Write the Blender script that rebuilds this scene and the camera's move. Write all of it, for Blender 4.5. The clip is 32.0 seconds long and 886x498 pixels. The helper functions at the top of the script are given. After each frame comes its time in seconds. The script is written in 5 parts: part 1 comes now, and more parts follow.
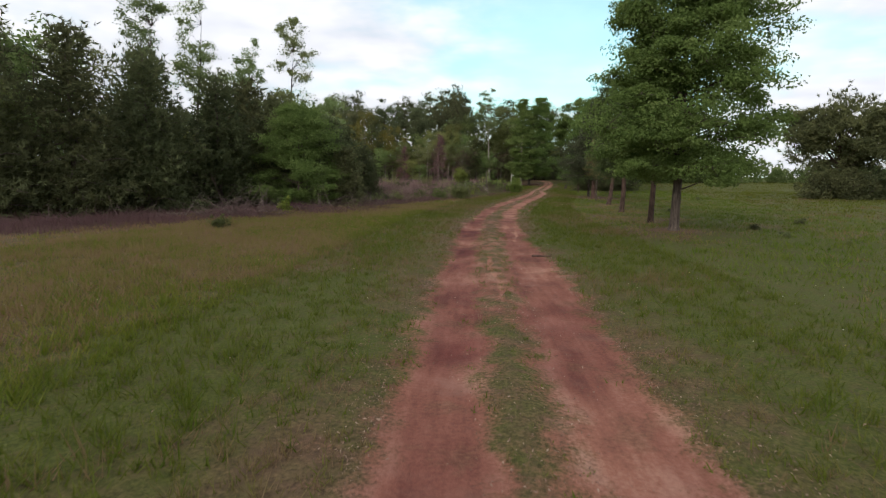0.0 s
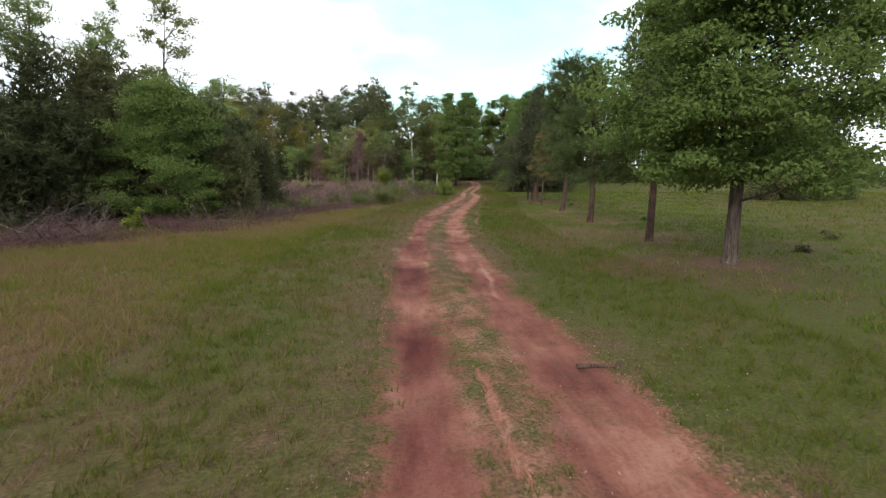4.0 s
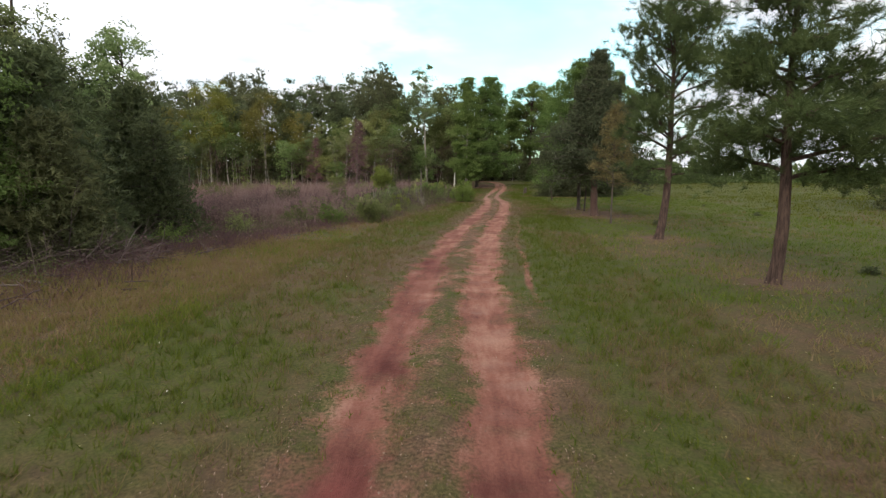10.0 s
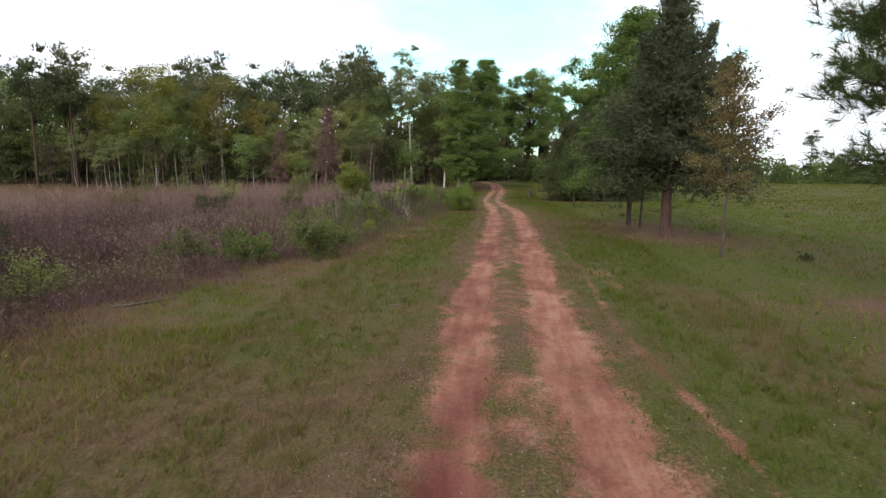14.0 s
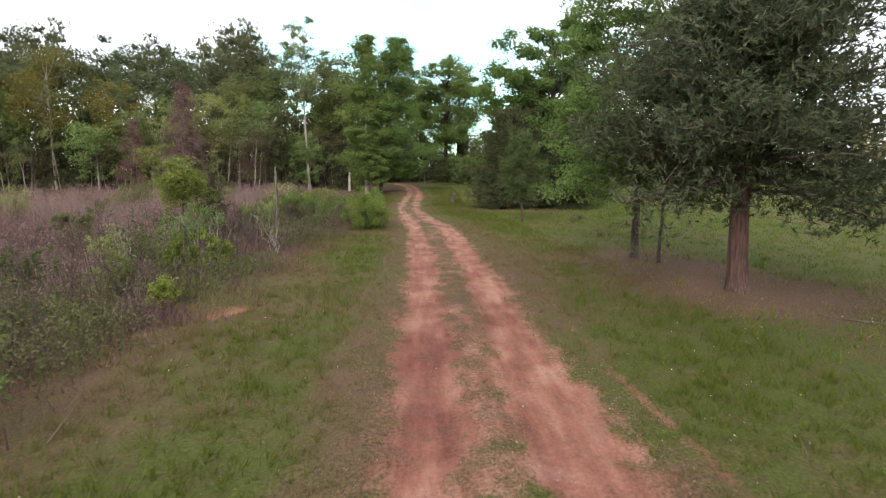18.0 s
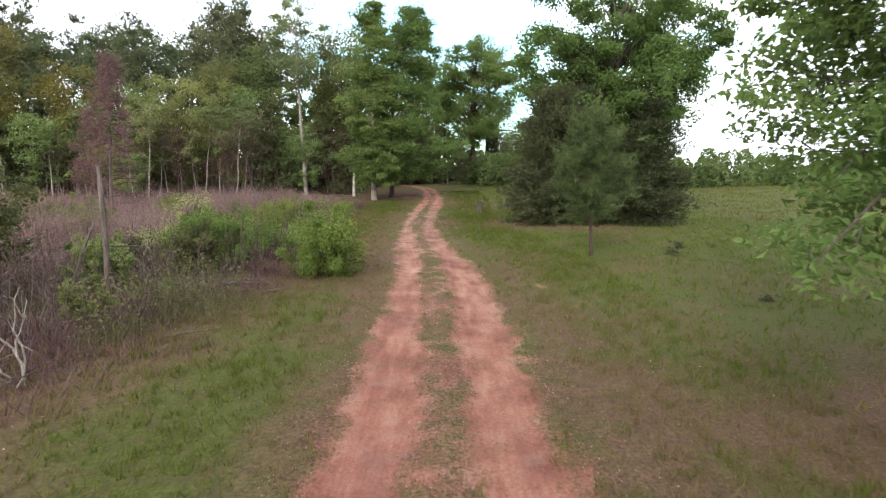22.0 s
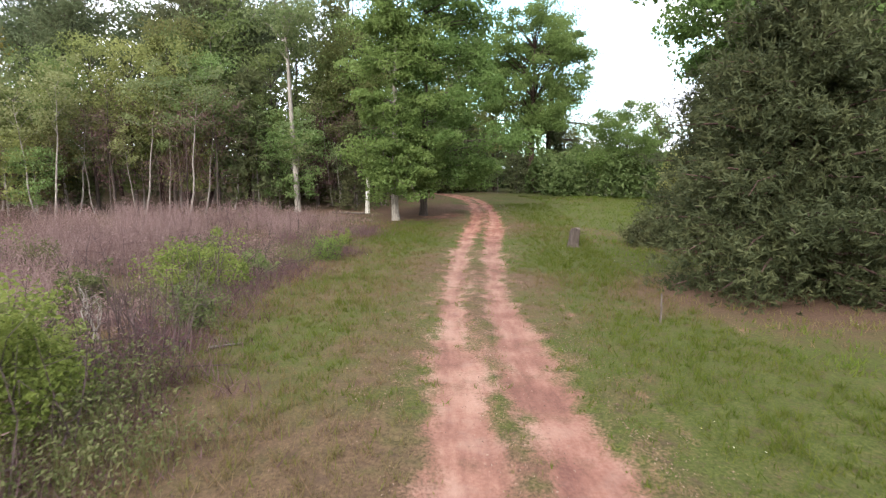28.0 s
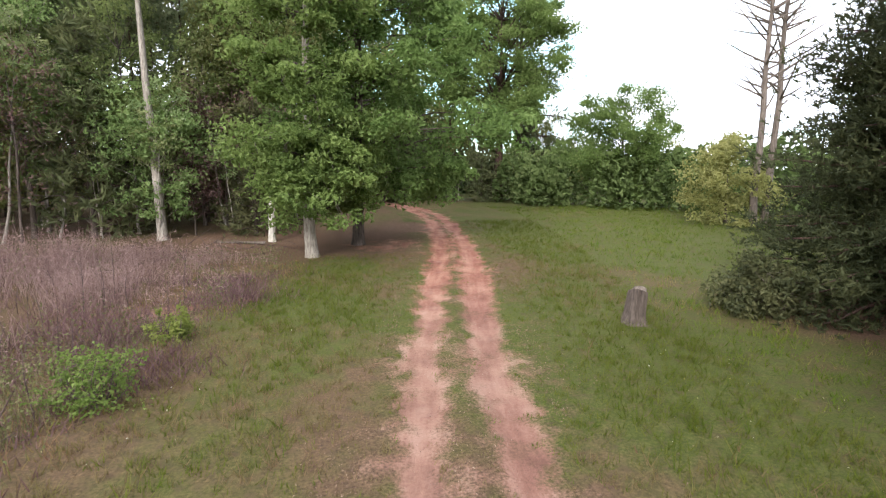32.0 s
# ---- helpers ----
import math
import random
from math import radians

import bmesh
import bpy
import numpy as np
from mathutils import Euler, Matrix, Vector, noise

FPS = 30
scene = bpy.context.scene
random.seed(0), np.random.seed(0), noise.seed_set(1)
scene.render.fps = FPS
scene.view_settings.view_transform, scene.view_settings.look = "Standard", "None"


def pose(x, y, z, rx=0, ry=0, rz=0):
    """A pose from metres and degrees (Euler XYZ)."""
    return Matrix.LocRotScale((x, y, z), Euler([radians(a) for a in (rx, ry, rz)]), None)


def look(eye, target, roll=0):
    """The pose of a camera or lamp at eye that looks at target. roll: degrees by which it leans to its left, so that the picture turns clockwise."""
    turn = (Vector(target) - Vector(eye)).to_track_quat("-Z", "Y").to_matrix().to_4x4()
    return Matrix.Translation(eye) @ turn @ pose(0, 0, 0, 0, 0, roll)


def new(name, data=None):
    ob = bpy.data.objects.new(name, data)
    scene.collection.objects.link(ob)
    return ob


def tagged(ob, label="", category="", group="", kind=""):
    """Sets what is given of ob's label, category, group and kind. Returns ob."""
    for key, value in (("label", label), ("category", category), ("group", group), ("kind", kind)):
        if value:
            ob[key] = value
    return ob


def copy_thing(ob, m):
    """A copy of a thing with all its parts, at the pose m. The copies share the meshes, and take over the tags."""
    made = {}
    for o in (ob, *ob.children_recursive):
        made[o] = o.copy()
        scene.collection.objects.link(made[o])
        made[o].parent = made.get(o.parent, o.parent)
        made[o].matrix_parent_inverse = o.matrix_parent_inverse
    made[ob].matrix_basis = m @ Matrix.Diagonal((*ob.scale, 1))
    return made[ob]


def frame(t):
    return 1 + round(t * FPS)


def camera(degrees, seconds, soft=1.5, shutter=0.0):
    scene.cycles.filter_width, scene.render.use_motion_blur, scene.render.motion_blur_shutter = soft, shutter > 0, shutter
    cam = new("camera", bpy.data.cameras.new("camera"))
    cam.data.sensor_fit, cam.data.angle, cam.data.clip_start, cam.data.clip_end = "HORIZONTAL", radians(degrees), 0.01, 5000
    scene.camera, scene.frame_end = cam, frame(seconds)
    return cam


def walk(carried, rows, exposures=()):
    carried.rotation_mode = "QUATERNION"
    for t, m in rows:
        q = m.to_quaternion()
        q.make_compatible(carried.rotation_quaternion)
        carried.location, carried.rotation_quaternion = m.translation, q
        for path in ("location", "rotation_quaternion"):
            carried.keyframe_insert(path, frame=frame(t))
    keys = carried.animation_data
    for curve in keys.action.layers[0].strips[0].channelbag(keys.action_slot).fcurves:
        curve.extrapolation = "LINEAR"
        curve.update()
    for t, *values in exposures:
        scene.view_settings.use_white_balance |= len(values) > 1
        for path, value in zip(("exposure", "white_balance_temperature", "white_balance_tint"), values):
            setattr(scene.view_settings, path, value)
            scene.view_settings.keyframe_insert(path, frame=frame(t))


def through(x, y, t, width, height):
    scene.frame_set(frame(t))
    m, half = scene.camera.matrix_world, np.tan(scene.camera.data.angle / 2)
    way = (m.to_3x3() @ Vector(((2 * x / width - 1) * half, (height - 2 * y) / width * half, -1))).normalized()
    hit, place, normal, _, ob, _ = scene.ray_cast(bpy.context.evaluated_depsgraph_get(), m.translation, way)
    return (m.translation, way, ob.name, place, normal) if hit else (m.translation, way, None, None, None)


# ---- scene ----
cam = camera(78.1, 32.0, 1.25, 0.22)
METRES, EYE, TILT, LEAN, TURN = 96.55, 2.8, 0.0, 0.0, 3.6
ROWS = [
    (0.0, 0.0, 0.0, 0.0, 0.06, -7.74, -0.43),
    (0.5, -0.0008, 0.012, 0.0002, -0.72, -7.72, -0.41),
    (1.0, -0.0017, 0.0241, 0.0001, -0.89, -7.72, -0.4),
    (1.5, -0.0023, 0.0363, 0.0001, -1.96, -7.7, -0.38),
    (2.0, -0.0029, 0.0485, 0.0003, -3.64, -7.69, -0.33),
    (2.5, -0.003, 0.0609, 0.0004, -4.52, -7.7, -0.31),
    (3.0, -0.0027, 0.0733, 0.0006, -6.88, -7.69, -0.27),
    (3.5, -0.0019, 0.0857, 0.0008, -7.84, -7.69, -0.26),
    (5.5, 0.0043, 0.1362, 0.0015, -9.16, -7.77, -0.27),
    (6.0, 0.0065, 0.1498, 0.0017, -9.27, -7.78, -0.28),
    (6.5, 0.0087, 0.1637, 0.002, -9.34, -7.78, -0.29),
    (7.0, 0.011, 0.1778, 0.0023, -9.41, -7.78, -0.29),
    (7.5, 0.0134, 0.1922, 0.0026, -9.44, -7.81, -0.22),
    (8.0, 0.0159, 0.2068, 0.0029, -9.48, -7.84, -0.21),
    (8.5, 0.0183, 0.2205, 0.0033, -9.5, -7.87, -0.15),
    (9.0, 0.0207, 0.2363, 0.0034, -8.38, -7.86, -0.25),
    (9.5, 0.0232, 0.2525, 0.0035, -6.75, -7.88, -0.2),
    (10.0, 0.025, 0.2689, 0.0034, -6.29, -7.88, -0.24),
    (10.5, 0.0266, 0.2855, 0.0036, -5.99, -7.88, -0.24),
    (11.0, 0.0281, 0.3021, 0.0039, -5.72, -7.91, -0.19),
    (11.5, 0.0293, 0.3188, 0.0037, -5.46, -7.93, -0.17),
    (12.0, 0.0304, 0.3358, 0.0036, -5.31, -7.92, -0.19),
    (12.5, 0.0315, 0.353, 0.0037, -5.2, -7.92, -0.21),
    (13.0, 0.0325, 0.3703, 0.0038, -5.3, -7.94, -0.2),
    (13.5, 0.0336, 0.3891, 0.0039, -6.78, -7.97, -0.2),
    (15.5, 0.0413, 0.4595, 0.0029, -10.56, -7.95, -0.28),
    (16.0, 0.044, 0.4761, 0.0028, -13.25, -7.97, -0.23),
    (16.5, 0.0473, 0.4923, 0.0028, -15.24, -7.98, -0.21),
    (17.0, 0.0512, 0.5085, 0.0038, -16.24, -8.0, -0.19),
    (17.5, 0.0557, 0.5245, 0.0044, -16.79, -7.99, -0.24),
    (18.0, 0.0607, 0.5404, 0.0045, -17.14, -7.98, -0.23),
    (18.5, 0.0659, 0.5561, 0.0044, -17.4, -7.97, -0.22),
    (19.0, 0.0711, 0.5718, 0.0047, -17.62, -7.97, -0.2),
    (19.5, 0.0765, 0.5871, 0.0053, -17.76, -7.96, -0.22),
    (20.0, 0.0821, 0.6024, 0.0056, -17.84, -7.99, -0.2),
    (20.5, 0.0878, 0.6177, 0.0058, -17.92, -7.99, -0.2),
    (21.0, 0.0933, 0.6332, 0.006, -17.54, -8.02, -0.13),
    (21.5, 0.0987, 0.649, 0.0059, -15.14, -8.03, -0.15),
    (22.0, 0.1034, 0.665, 0.0055, -14.12, -8.01, -0.14),
    (22.5, 0.1081, 0.6814, 0.0049, -11.0, -7.99, -0.19),
    (23.0, 0.1119, 0.6976, 0.0051, -9.88, -8.01, -0.21),
    (23.5, 0.1152, 0.714, 0.0059, -9.19, -8.01, -0.19),
    (24.0, 0.1181, 0.7302, 0.0073, -9.51, -8.02, -0.19),
    (24.5, 0.1203, 0.7449, 0.0084, -10.07, -8.04, -0.18),
    (25.0, 0.1228, 0.761, 0.0091, -10.06, -8.05, -0.15),
    (25.5, 0.1253, 0.777, 0.0095, -10.06, -8.05, -0.13),
    (27.5, 0.1327, 0.839, 0.0064, -10.44, -7.64, -0.21),
    (28.0, 0.1354, 0.855, 0.0064, -10.44, -7.64, -0.22),
    (28.5, 0.1382, 0.8711, 0.0064, -10.44, -7.64, -0.2),
    (29.0, 0.141, 0.8872, 0.0072, -10.45, -7.64, -0.2),
    (29.5, 0.1443, 0.9049, 0.008, -10.43, -7.62, -0.22),
    (30.0, 0.1474, 0.9212, 0.0084, -11.39, -7.62, -0.21),
    (30.5, 0.1502, 0.9374, 0.0086, -13.97, -7.64, -0.14),
    (31.0, 0.1535, 0.9534, 0.0091, -14.94, -7.66, -0.08),
    (31.5, 0.1572, 0.969, 0.0095, -15.47, -7.65, -0.07),
    (32.0, 0.1604, 0.9818, 0.0097, -15.81, -7.55, -0.08),
]

EXPOSURES = [(0.0, -0.78, 6500, 10.0), (2.5, -0.51, 6500, 10.0), (6.0, -0.28, 6500, 10.0), (8.0, -0.40, 6500, 10.0), (11.0, -0.44, 6500, 10.0), (13.0, -0.40, 6500, 10.0), (16.0, -0.26, 6500, 10.0), (19.0, 0.17, 6376, 10.8), (23.0, 0.27, 6211, 11.8), (25.0, 0.42, 6170, 12.0), (28.0, 0.67, 6170, 12.0), (30.0, 0.77, 6170, 12.0), (32.0, 0.67, 6170, 12.0)]
walk(cam, [(t, pose(0, 0, EYE, TILT, LEAN, TURN) @ pose(METRES * x, METRES * y, METRES * z, 90 + pitch, roll, yaw)) for t, x, y, z, yaw, pitch, roll in ROWS], EXPOSURES)


# ---- light ----
def make_world():
    w = bpy.data.worlds.new("sky")
    scene.world = w
    w.use_nodes = True
    nt = w.node_tree
    nt.nodes.clear()
    N, L = nt.nodes.new, nt.links.new
    out, bg = N("ShaderNodeOutputWorld"), N("ShaderNodeBackground")
    sky = N("ShaderNodeTexSky")
    sky.sky_type, sky.sun_disc = "NISHITA", False
    sky.sun_elevation, sky.sun_rotation = radians(32), radians(212)
    scale = N("ShaderNodeVectorMath"); scale.operation = "MULTIPLY"; scale.inputs[1].default_value = (0.31, 0.46, 0.37)
    L(sky.outputs[0], scale.inputs[0])
    tc = N("ShaderNodeTexCoord")
    sep = N("ShaderNodeSeparateXYZ"); L(tc.outputs["Generated"], sep.inputs[0])
    zz = N("ShaderNodeMath"); zz.operation = "ADD"; zz.inputs[1].default_value = 0.16; L(sep.outputs["Z"], zz.inputs[0])
    zc = N("ShaderNodeMath"); zc.operation = "MAXIMUM"; zc.inputs[1].default_value = 0.12; L(zz.outputs[0], zc.inputs[0])
    dx = N("ShaderNodeMath"); dx.operation = "DIVIDE"; L(sep.outputs["X"], dx.inputs[0]); L(zc.outputs[0], dx.inputs[1])
    dy = N("ShaderNodeMath"); dy.operation = "DIVIDE"; L(sep.outputs["Y"], dy.inputs[0]); L(zc.outputs[0], dy.inputs[1])
    com = N("ShaderNodeCombineXYZ"); L(dx.outputs[0], com.inputs[0]); L(dy.outputs[0], com.inputs[1])
    n1 = N("ShaderNodeTexNoise"); n1.inputs["Scale"].default_value = 1.5; n1.inputs["Detail"].default_value = 6; n1.inputs["Roughness"].default_value = 0.55
    L(com.outputs[0], n1.inputs["Vector"])
    # the thin place in the cloud ahead
    dot = N("ShaderNodeVectorMath"); dot.operation = "DOT_PRODUCT"; dot.inputs[1].default_value = Vector((0.20, 1.0, 0.31)).normalized()
    L(tc.outputs["Generated"], dot.inputs[0])
    thin = N("ShaderNodeMapRange"); thin.inputs["From Min"].default_value = 0.93; thin.inputs["From Max"].default_value = 0.995
    thin.inputs["To Min"].default_value = 0.0; thin.inputs["To Max"].default_value = 0.34; L(dot.outputs["Value"], thin.inputs["Value"])
    sub = N("ShaderNodeMath"); sub.operation = "SUBTRACT"; L(n1.outputs["Fac"], sub.inputs[0]); L(thin.outputs[0], sub.inputs[1])
    cover = N("ShaderNodeMapRange"); cover.interpolation_type = "SMOOTHSTEP"
    cover.inputs["To Min"].default_value = 0.33; cover.inputs["From Min"].default_value = 0.16; cover.inputs["From Max"].default_value = 0.5; L(sub.outputs[0], cover.inputs["Value"])
    n2 = N("ShaderNodeTexNoise"); n2.inputs["Scale"].default_value = 3.0; n2.inputs["Detail"].default_value = 5; L(com.outputs[0], n2.inputs["Vector"])
    cloud = N("ShaderNodeValToRGB")
    cloud.color_ramp.elements[0].position, cloud.color_ramp.elements[0].color = 0.3, (1.36, 1.42, 1.58, 1)
    cloud.color_ramp.elements[1].position, cloud.color_ramp.elements[1].color = 0.65, (1.82, 1.85, 1.93, 1)
    L(n2.outputs["Fac"], cloud.inputs[0])
    mix = N("ShaderNodeMix"); mix.data_type = "RGBA"
    L(cover.outputs[0], mix.inputs["Factor"]); L(scale.outputs[0], mix.inputs["A"]); L(cloud.outputs[0], mix.inputs["B"])
    L(mix.outputs["Result"], bg.inputs["Color"]); bg.inputs["Strength"].default_value = 1.0
    L(bg.outputs[0], out.inputs[0])


make_world()
sun_data = bpy.data.lights.new("sun", "SUN")
sun_data.energy, sun_data.angle, sun_data.color = 3.0, radians(22), (1.0, 0.94, 0.86)
sun = new("sun", sun_data)
sun.matrix_basis = look((0, 0, 40), (34, 55, 0))


# ---- materials ----
def material(name):
    m = bpy.data.materials.new(name)
    m.use_nodes = True
    nt = m.node_tree
    b = nt.nodes["Principled BSDF"]
    b.inputs["Specular IOR Level"].default_value = 0.14
    return m, nt, nt.nodes.new, nt.links.new, b


def ramp(N, stops):
    r = N("ShaderNodeValToRGB")
    e = r.color_ramp.elements
    while len(e) < len(stops):
        e.new(0.5)
    for el, (p, c) in zip(e, stops):
        el.position, el.color = p, (*c, 1)
    return r


def noise_tex(N, L, scale, detail=4, vec=None, rough=0.55):
    n = N("ShaderNodeTexNoise")
    n.inputs["Scale"].default_value, n.inputs["Detail"].default_value, n.inputs["Roughness"].default_value = scale, detail, rough
    if vec is not None:
        L(vec, n.inputs["Vector"])
    return n


def mixed(N, L, fac, a, b, kind="MIX"):
    m = N("ShaderNodeMix")
    m.data_type, m.blend_type = "RGBA", kind
    for key, v in (("Factor", fac), ("A", a), ("B", b)):
        if isinstance(v, (int, float)):
            m.inputs[key].default_value = v
        elif isinstance(v, tuple):
            m.inputs[key].default_value = (*v, 1)
        else:
            L(v, m.inputs[key])
    return m.outputs["Result"]


def bump(N, L, height, b, strength, distance):
    n = N("ShaderNodeBump")
    n.inputs["Strength"].default_value, n.inputs["Distance"].default_value = strength, distance
    L(height, n.inputs["Height"])
    L(n.outputs[0], b.inputs["Normal"])


def attribute(N, name):
    a = N("ShaderNodeAttribute")
    a.attribute_name = name
    return a.outputs["Fac"]


def mat_earth():
    """Clay, turf and straw, laid out by the attributes dirt, damp and straw."""
    m, nt, N, L, b = material("earth")
    tc = N("ShaderNodeTexCoord").outputs["Object"]
    big, mid, fine = noise_tex(N, L, 0.35, 5, tc), noise_tex(N, L, 2.2, 6, tc), noise_tex(N, L, 22, 6, tc, 0.7)
    grit = noise_tex(N, L, 90, 3, tc, 0.7)
    green = ramp(N, [(0.3, (0.030, 0.036, 0.008)), (0.5, (0.064, 0.074, 0.016)), (0.7, (0.116, 0.118, 0.032))])
    L(fine.outputs["Fac"], green.inputs[0])
    straw = ramp(N, [(0.3, (0.044, 0.028, 0.018)), (0.5, (0.106, 0.067, 0.037)), (0.72, (0.195, 0.128, 0.072))])
    L(fine.outputs["Fac"], straw.inputs[0])
    s = N("ShaderNodeMath"); s.operation = "ADD"; L(attribute(N, "straw"), s.inputs[0])
    mm = N("ShaderNodeMapRange"); mm.inputs["From Min"].default_value, mm.inputs["From Max"].default_value = 0.3, 0.7
    mm.inputs["To Min"].default_value, mm.inputs["To Max"].default_value = -0.35, 0.35
    L(mid.outputs["Fac"], mm.inputs["Value"]); L(mm.outputs[0], s.inputs[1])
    turf = mixed(N, L, s.outputs[0], green.outputs[0], straw.outputs[0])
    thatch = noise_tex(N, L, 5.5, 5, tc, 0.65)
    tm = N("ShaderNodeMapRange"); tm.inputs["From Min"].default_value, tm.inputs["From Max"].default_value, tm.inputs["To Max"].default_value = 0.52, 0.68, 0.6
    L(thatch.outputs["Fac"], tm.inputs["Value"])
    turf = mixed(N, L, tm.outputs[0], turf, (0.070, 0.044, 0.030))
    needles = ramp(N, [(0.3, (0.060, 0.034, 0.022)), (0.55, (0.150, 0.088, 0.058)), (0.75, (0.24, 0.155, 0.11))])
    L(fine.outputs["Fac"], needles.inputs[0])
    turf = mixed(N, L, attribute(N, "litter"), turf, needles.outputs[0])
    clay = ramp(N, [(0.15, (0.155, 0.058, 0.043)), (0.5, (0.285, 0.126, 0.084)), (0.9, (0.43, 0.245, 0.175))])
    track = N("ShaderNodeCombineXYZ"); L(attribute(N, "across"), track.inputs[0])
    sl = N("ShaderNodeMath"); sl.operation = "MULTIPLY"; sl.inputs[1].default_value = 0.16; L(attribute(N, "along"), sl.inputs[0]); L(sl.outputs[0], track.inputs[1])
    streak = noise_tex(N, L, 3.4, 6, track.outputs[0], 0.62)
    slow = noise_tex(N, L, 0.8, 4, tc)
    both = N("ShaderNodeMath"); both.operation = "ADD"; L(streak.outputs["Fac"], both.inputs[0]); L(slow.outputs["Fac"], both.inputs[1])
    half = N("ShaderNodeMath"); half.operation = "MULTIPLY"; half.inputs[1].default_value = 0.5; L(both.outputs[0], half.inputs[0])
    wide = N("ShaderNodeMapRange"); wide.inputs["From Min"].default_value, wide.inputs["From Max"].default_value = 0.32, 0.68
    wide.inputs["To Min"].default_value, wide.inputs["To Max"].default_value = 0.08, 0.92
    L(half.outputs[0], wide.inputs["Value"])
    cm = N("ShaderNodeMath"); cm.operation = "ADD"; L(wide.outputs[0], cm.inputs[0])
    cf = N("ShaderNodeMapRange"); cf.inputs["To Min"].default_value, cf.inputs["To Max"].default_value = -0.35, 0.35
    L(fine.outputs["Fac"], cf.inputs["Value"]); L(cf.outputs[0], cm.inputs[1])
    L(cm.outputs[0], clay.inputs[0])
    far = N("ShaderNodeMapRange"); far.interpolation_type = "SMOOTHSTEP"
    far.inputs["From Min"].default_value, far.inputs["From Max"].default_value, far.inputs["To Max"].default_value = 66, 104, 0.75
    L(attribute(N, "along"), far.inputs["Value"])
    bend = N("ShaderNodeMapRange"); bend.interpolation_type = "SMOOTHSTEP"      # the clay is red again at the bend
    bend.inputs["From Min"].default_value, bend.inputs["From Max"].default_value, bend.inputs["To Min"].default_value, bend.inputs["To Max"].default_value = 106, 114, 1.0, 0.15
    L(attribute(N, "along"), bend.inputs["Value"])
    sandy = N("ShaderNodeMath"); sandy.operation = "MULTIPLY"; L(far.outputs[0], sandy.inputs[0]); L(bend.outputs[0], sandy.inputs[1])
    sand = ramp(N, [(0.15, (0.165, 0.093, 0.068)), (0.5, (0.250, 0.150, 0.110)), (0.9, (0.345, 0.235, 0.18))])
    L(cm.outputs[0], sand.inputs[0])
    damp = ramp(N, [(0.2, (0.070, 0.019, 0.016)), (0.8, (0.165, 0.050, 0.040))])
    L(cm.outputs[0], damp.inputs[0])
    soil = mixed(N, L, sandy.outputs[0], clay.outputs[0], sand.outputs[0])
    pale = N("ShaderNodeMapRange"); pale.inputs["From Min"].default_value, pale.inputs["From Max"].default_value = 0.66, 0.76
    L(grit.outputs["Fac"], pale.inputs["Value"])
    soil = mixed(N, L, pale.outputs[0], soil, (0.38, 0.24, 0.175))
    blot = noise_tex(N, L, 1.7, 7, tc, 0.62)
    crust = N("ShaderNodeMapRange"); crust.inputs["From Min"].default_value, crust.inputs["From Max"].default_value, crust.inputs["To Max"].default_value = 0.53, 0.68, 0.36
    L(blot.outputs["Fac"], crust.inputs["Value"])
    soil = mixed(N, L, crust.outputs[0], soil, (0.35, 0.232, 0.178))
    soil = mixed(N, L, attribute(N, "damp"), soil, damp.outputs[0])
    litter = N("ShaderNodeMapRange"); litter.inputs["From Min"].default_value, litter.inputs["From Max"].default_value, litter.inputs["To Max"].default_value = 0.46, 0.34, 0.36
    L(blot.outputs["Fac"], litter.inputs["Value"])
    soil = mixed(N, L, litter.outputs[0], soil, straw.outputs[0])
    ragged = N("ShaderNodeMapRange"); ragged.inputs["From Min"].default_value, ragged.inputs["From Max"].default_value = 0.3, 0.7
    ragged.inputs["To Min"].default_value, ragged.inputs["To Max"].default_value = -0.24, 0.24
    L(mid.outputs["Fac"], ragged.inputs["Value"])
    d0 = N("ShaderNodeMath"); d0.operation = "ADD"; L(attribute(N, "dirt"), d0.inputs[0]); L(ragged.outputs[0], d0.inputs[1])
    d = N("ShaderNodeMath"); d.operation = "ADD"; L(d0.outputs[0], d.inputs[0])
    df = N("ShaderNodeMapRange"); df.inputs["From Min"].default_value, df.inputs["From Max"].default_value = 0.3, 0.7
    df.inputs["To Min"].default_value, df.inputs["To Max"].default_value = -0.22, 0.22
    L(fine.outputs["Fac"], df.inputs["Value"]); L(df.outputs[0], d.inputs[1])
    dd = N("ShaderNodeMapRange"); dd.interpolation_type = "SMOOTHSTEP"
    dd.inputs["From Min"].default_value, dd.inputs["From Max"].default_value = 0.22, 0.85
    L(d.outputs[0], dd.inputs["Value"])
    L(mixed(N, L, dd.outputs[0], turf, soil), b.inputs["Base Color"])
    b.inputs["Roughness"].default_value = 0.95
    bump(N, L, fine.outputs["Fac"], b, 0.6, 0.05)
    return m


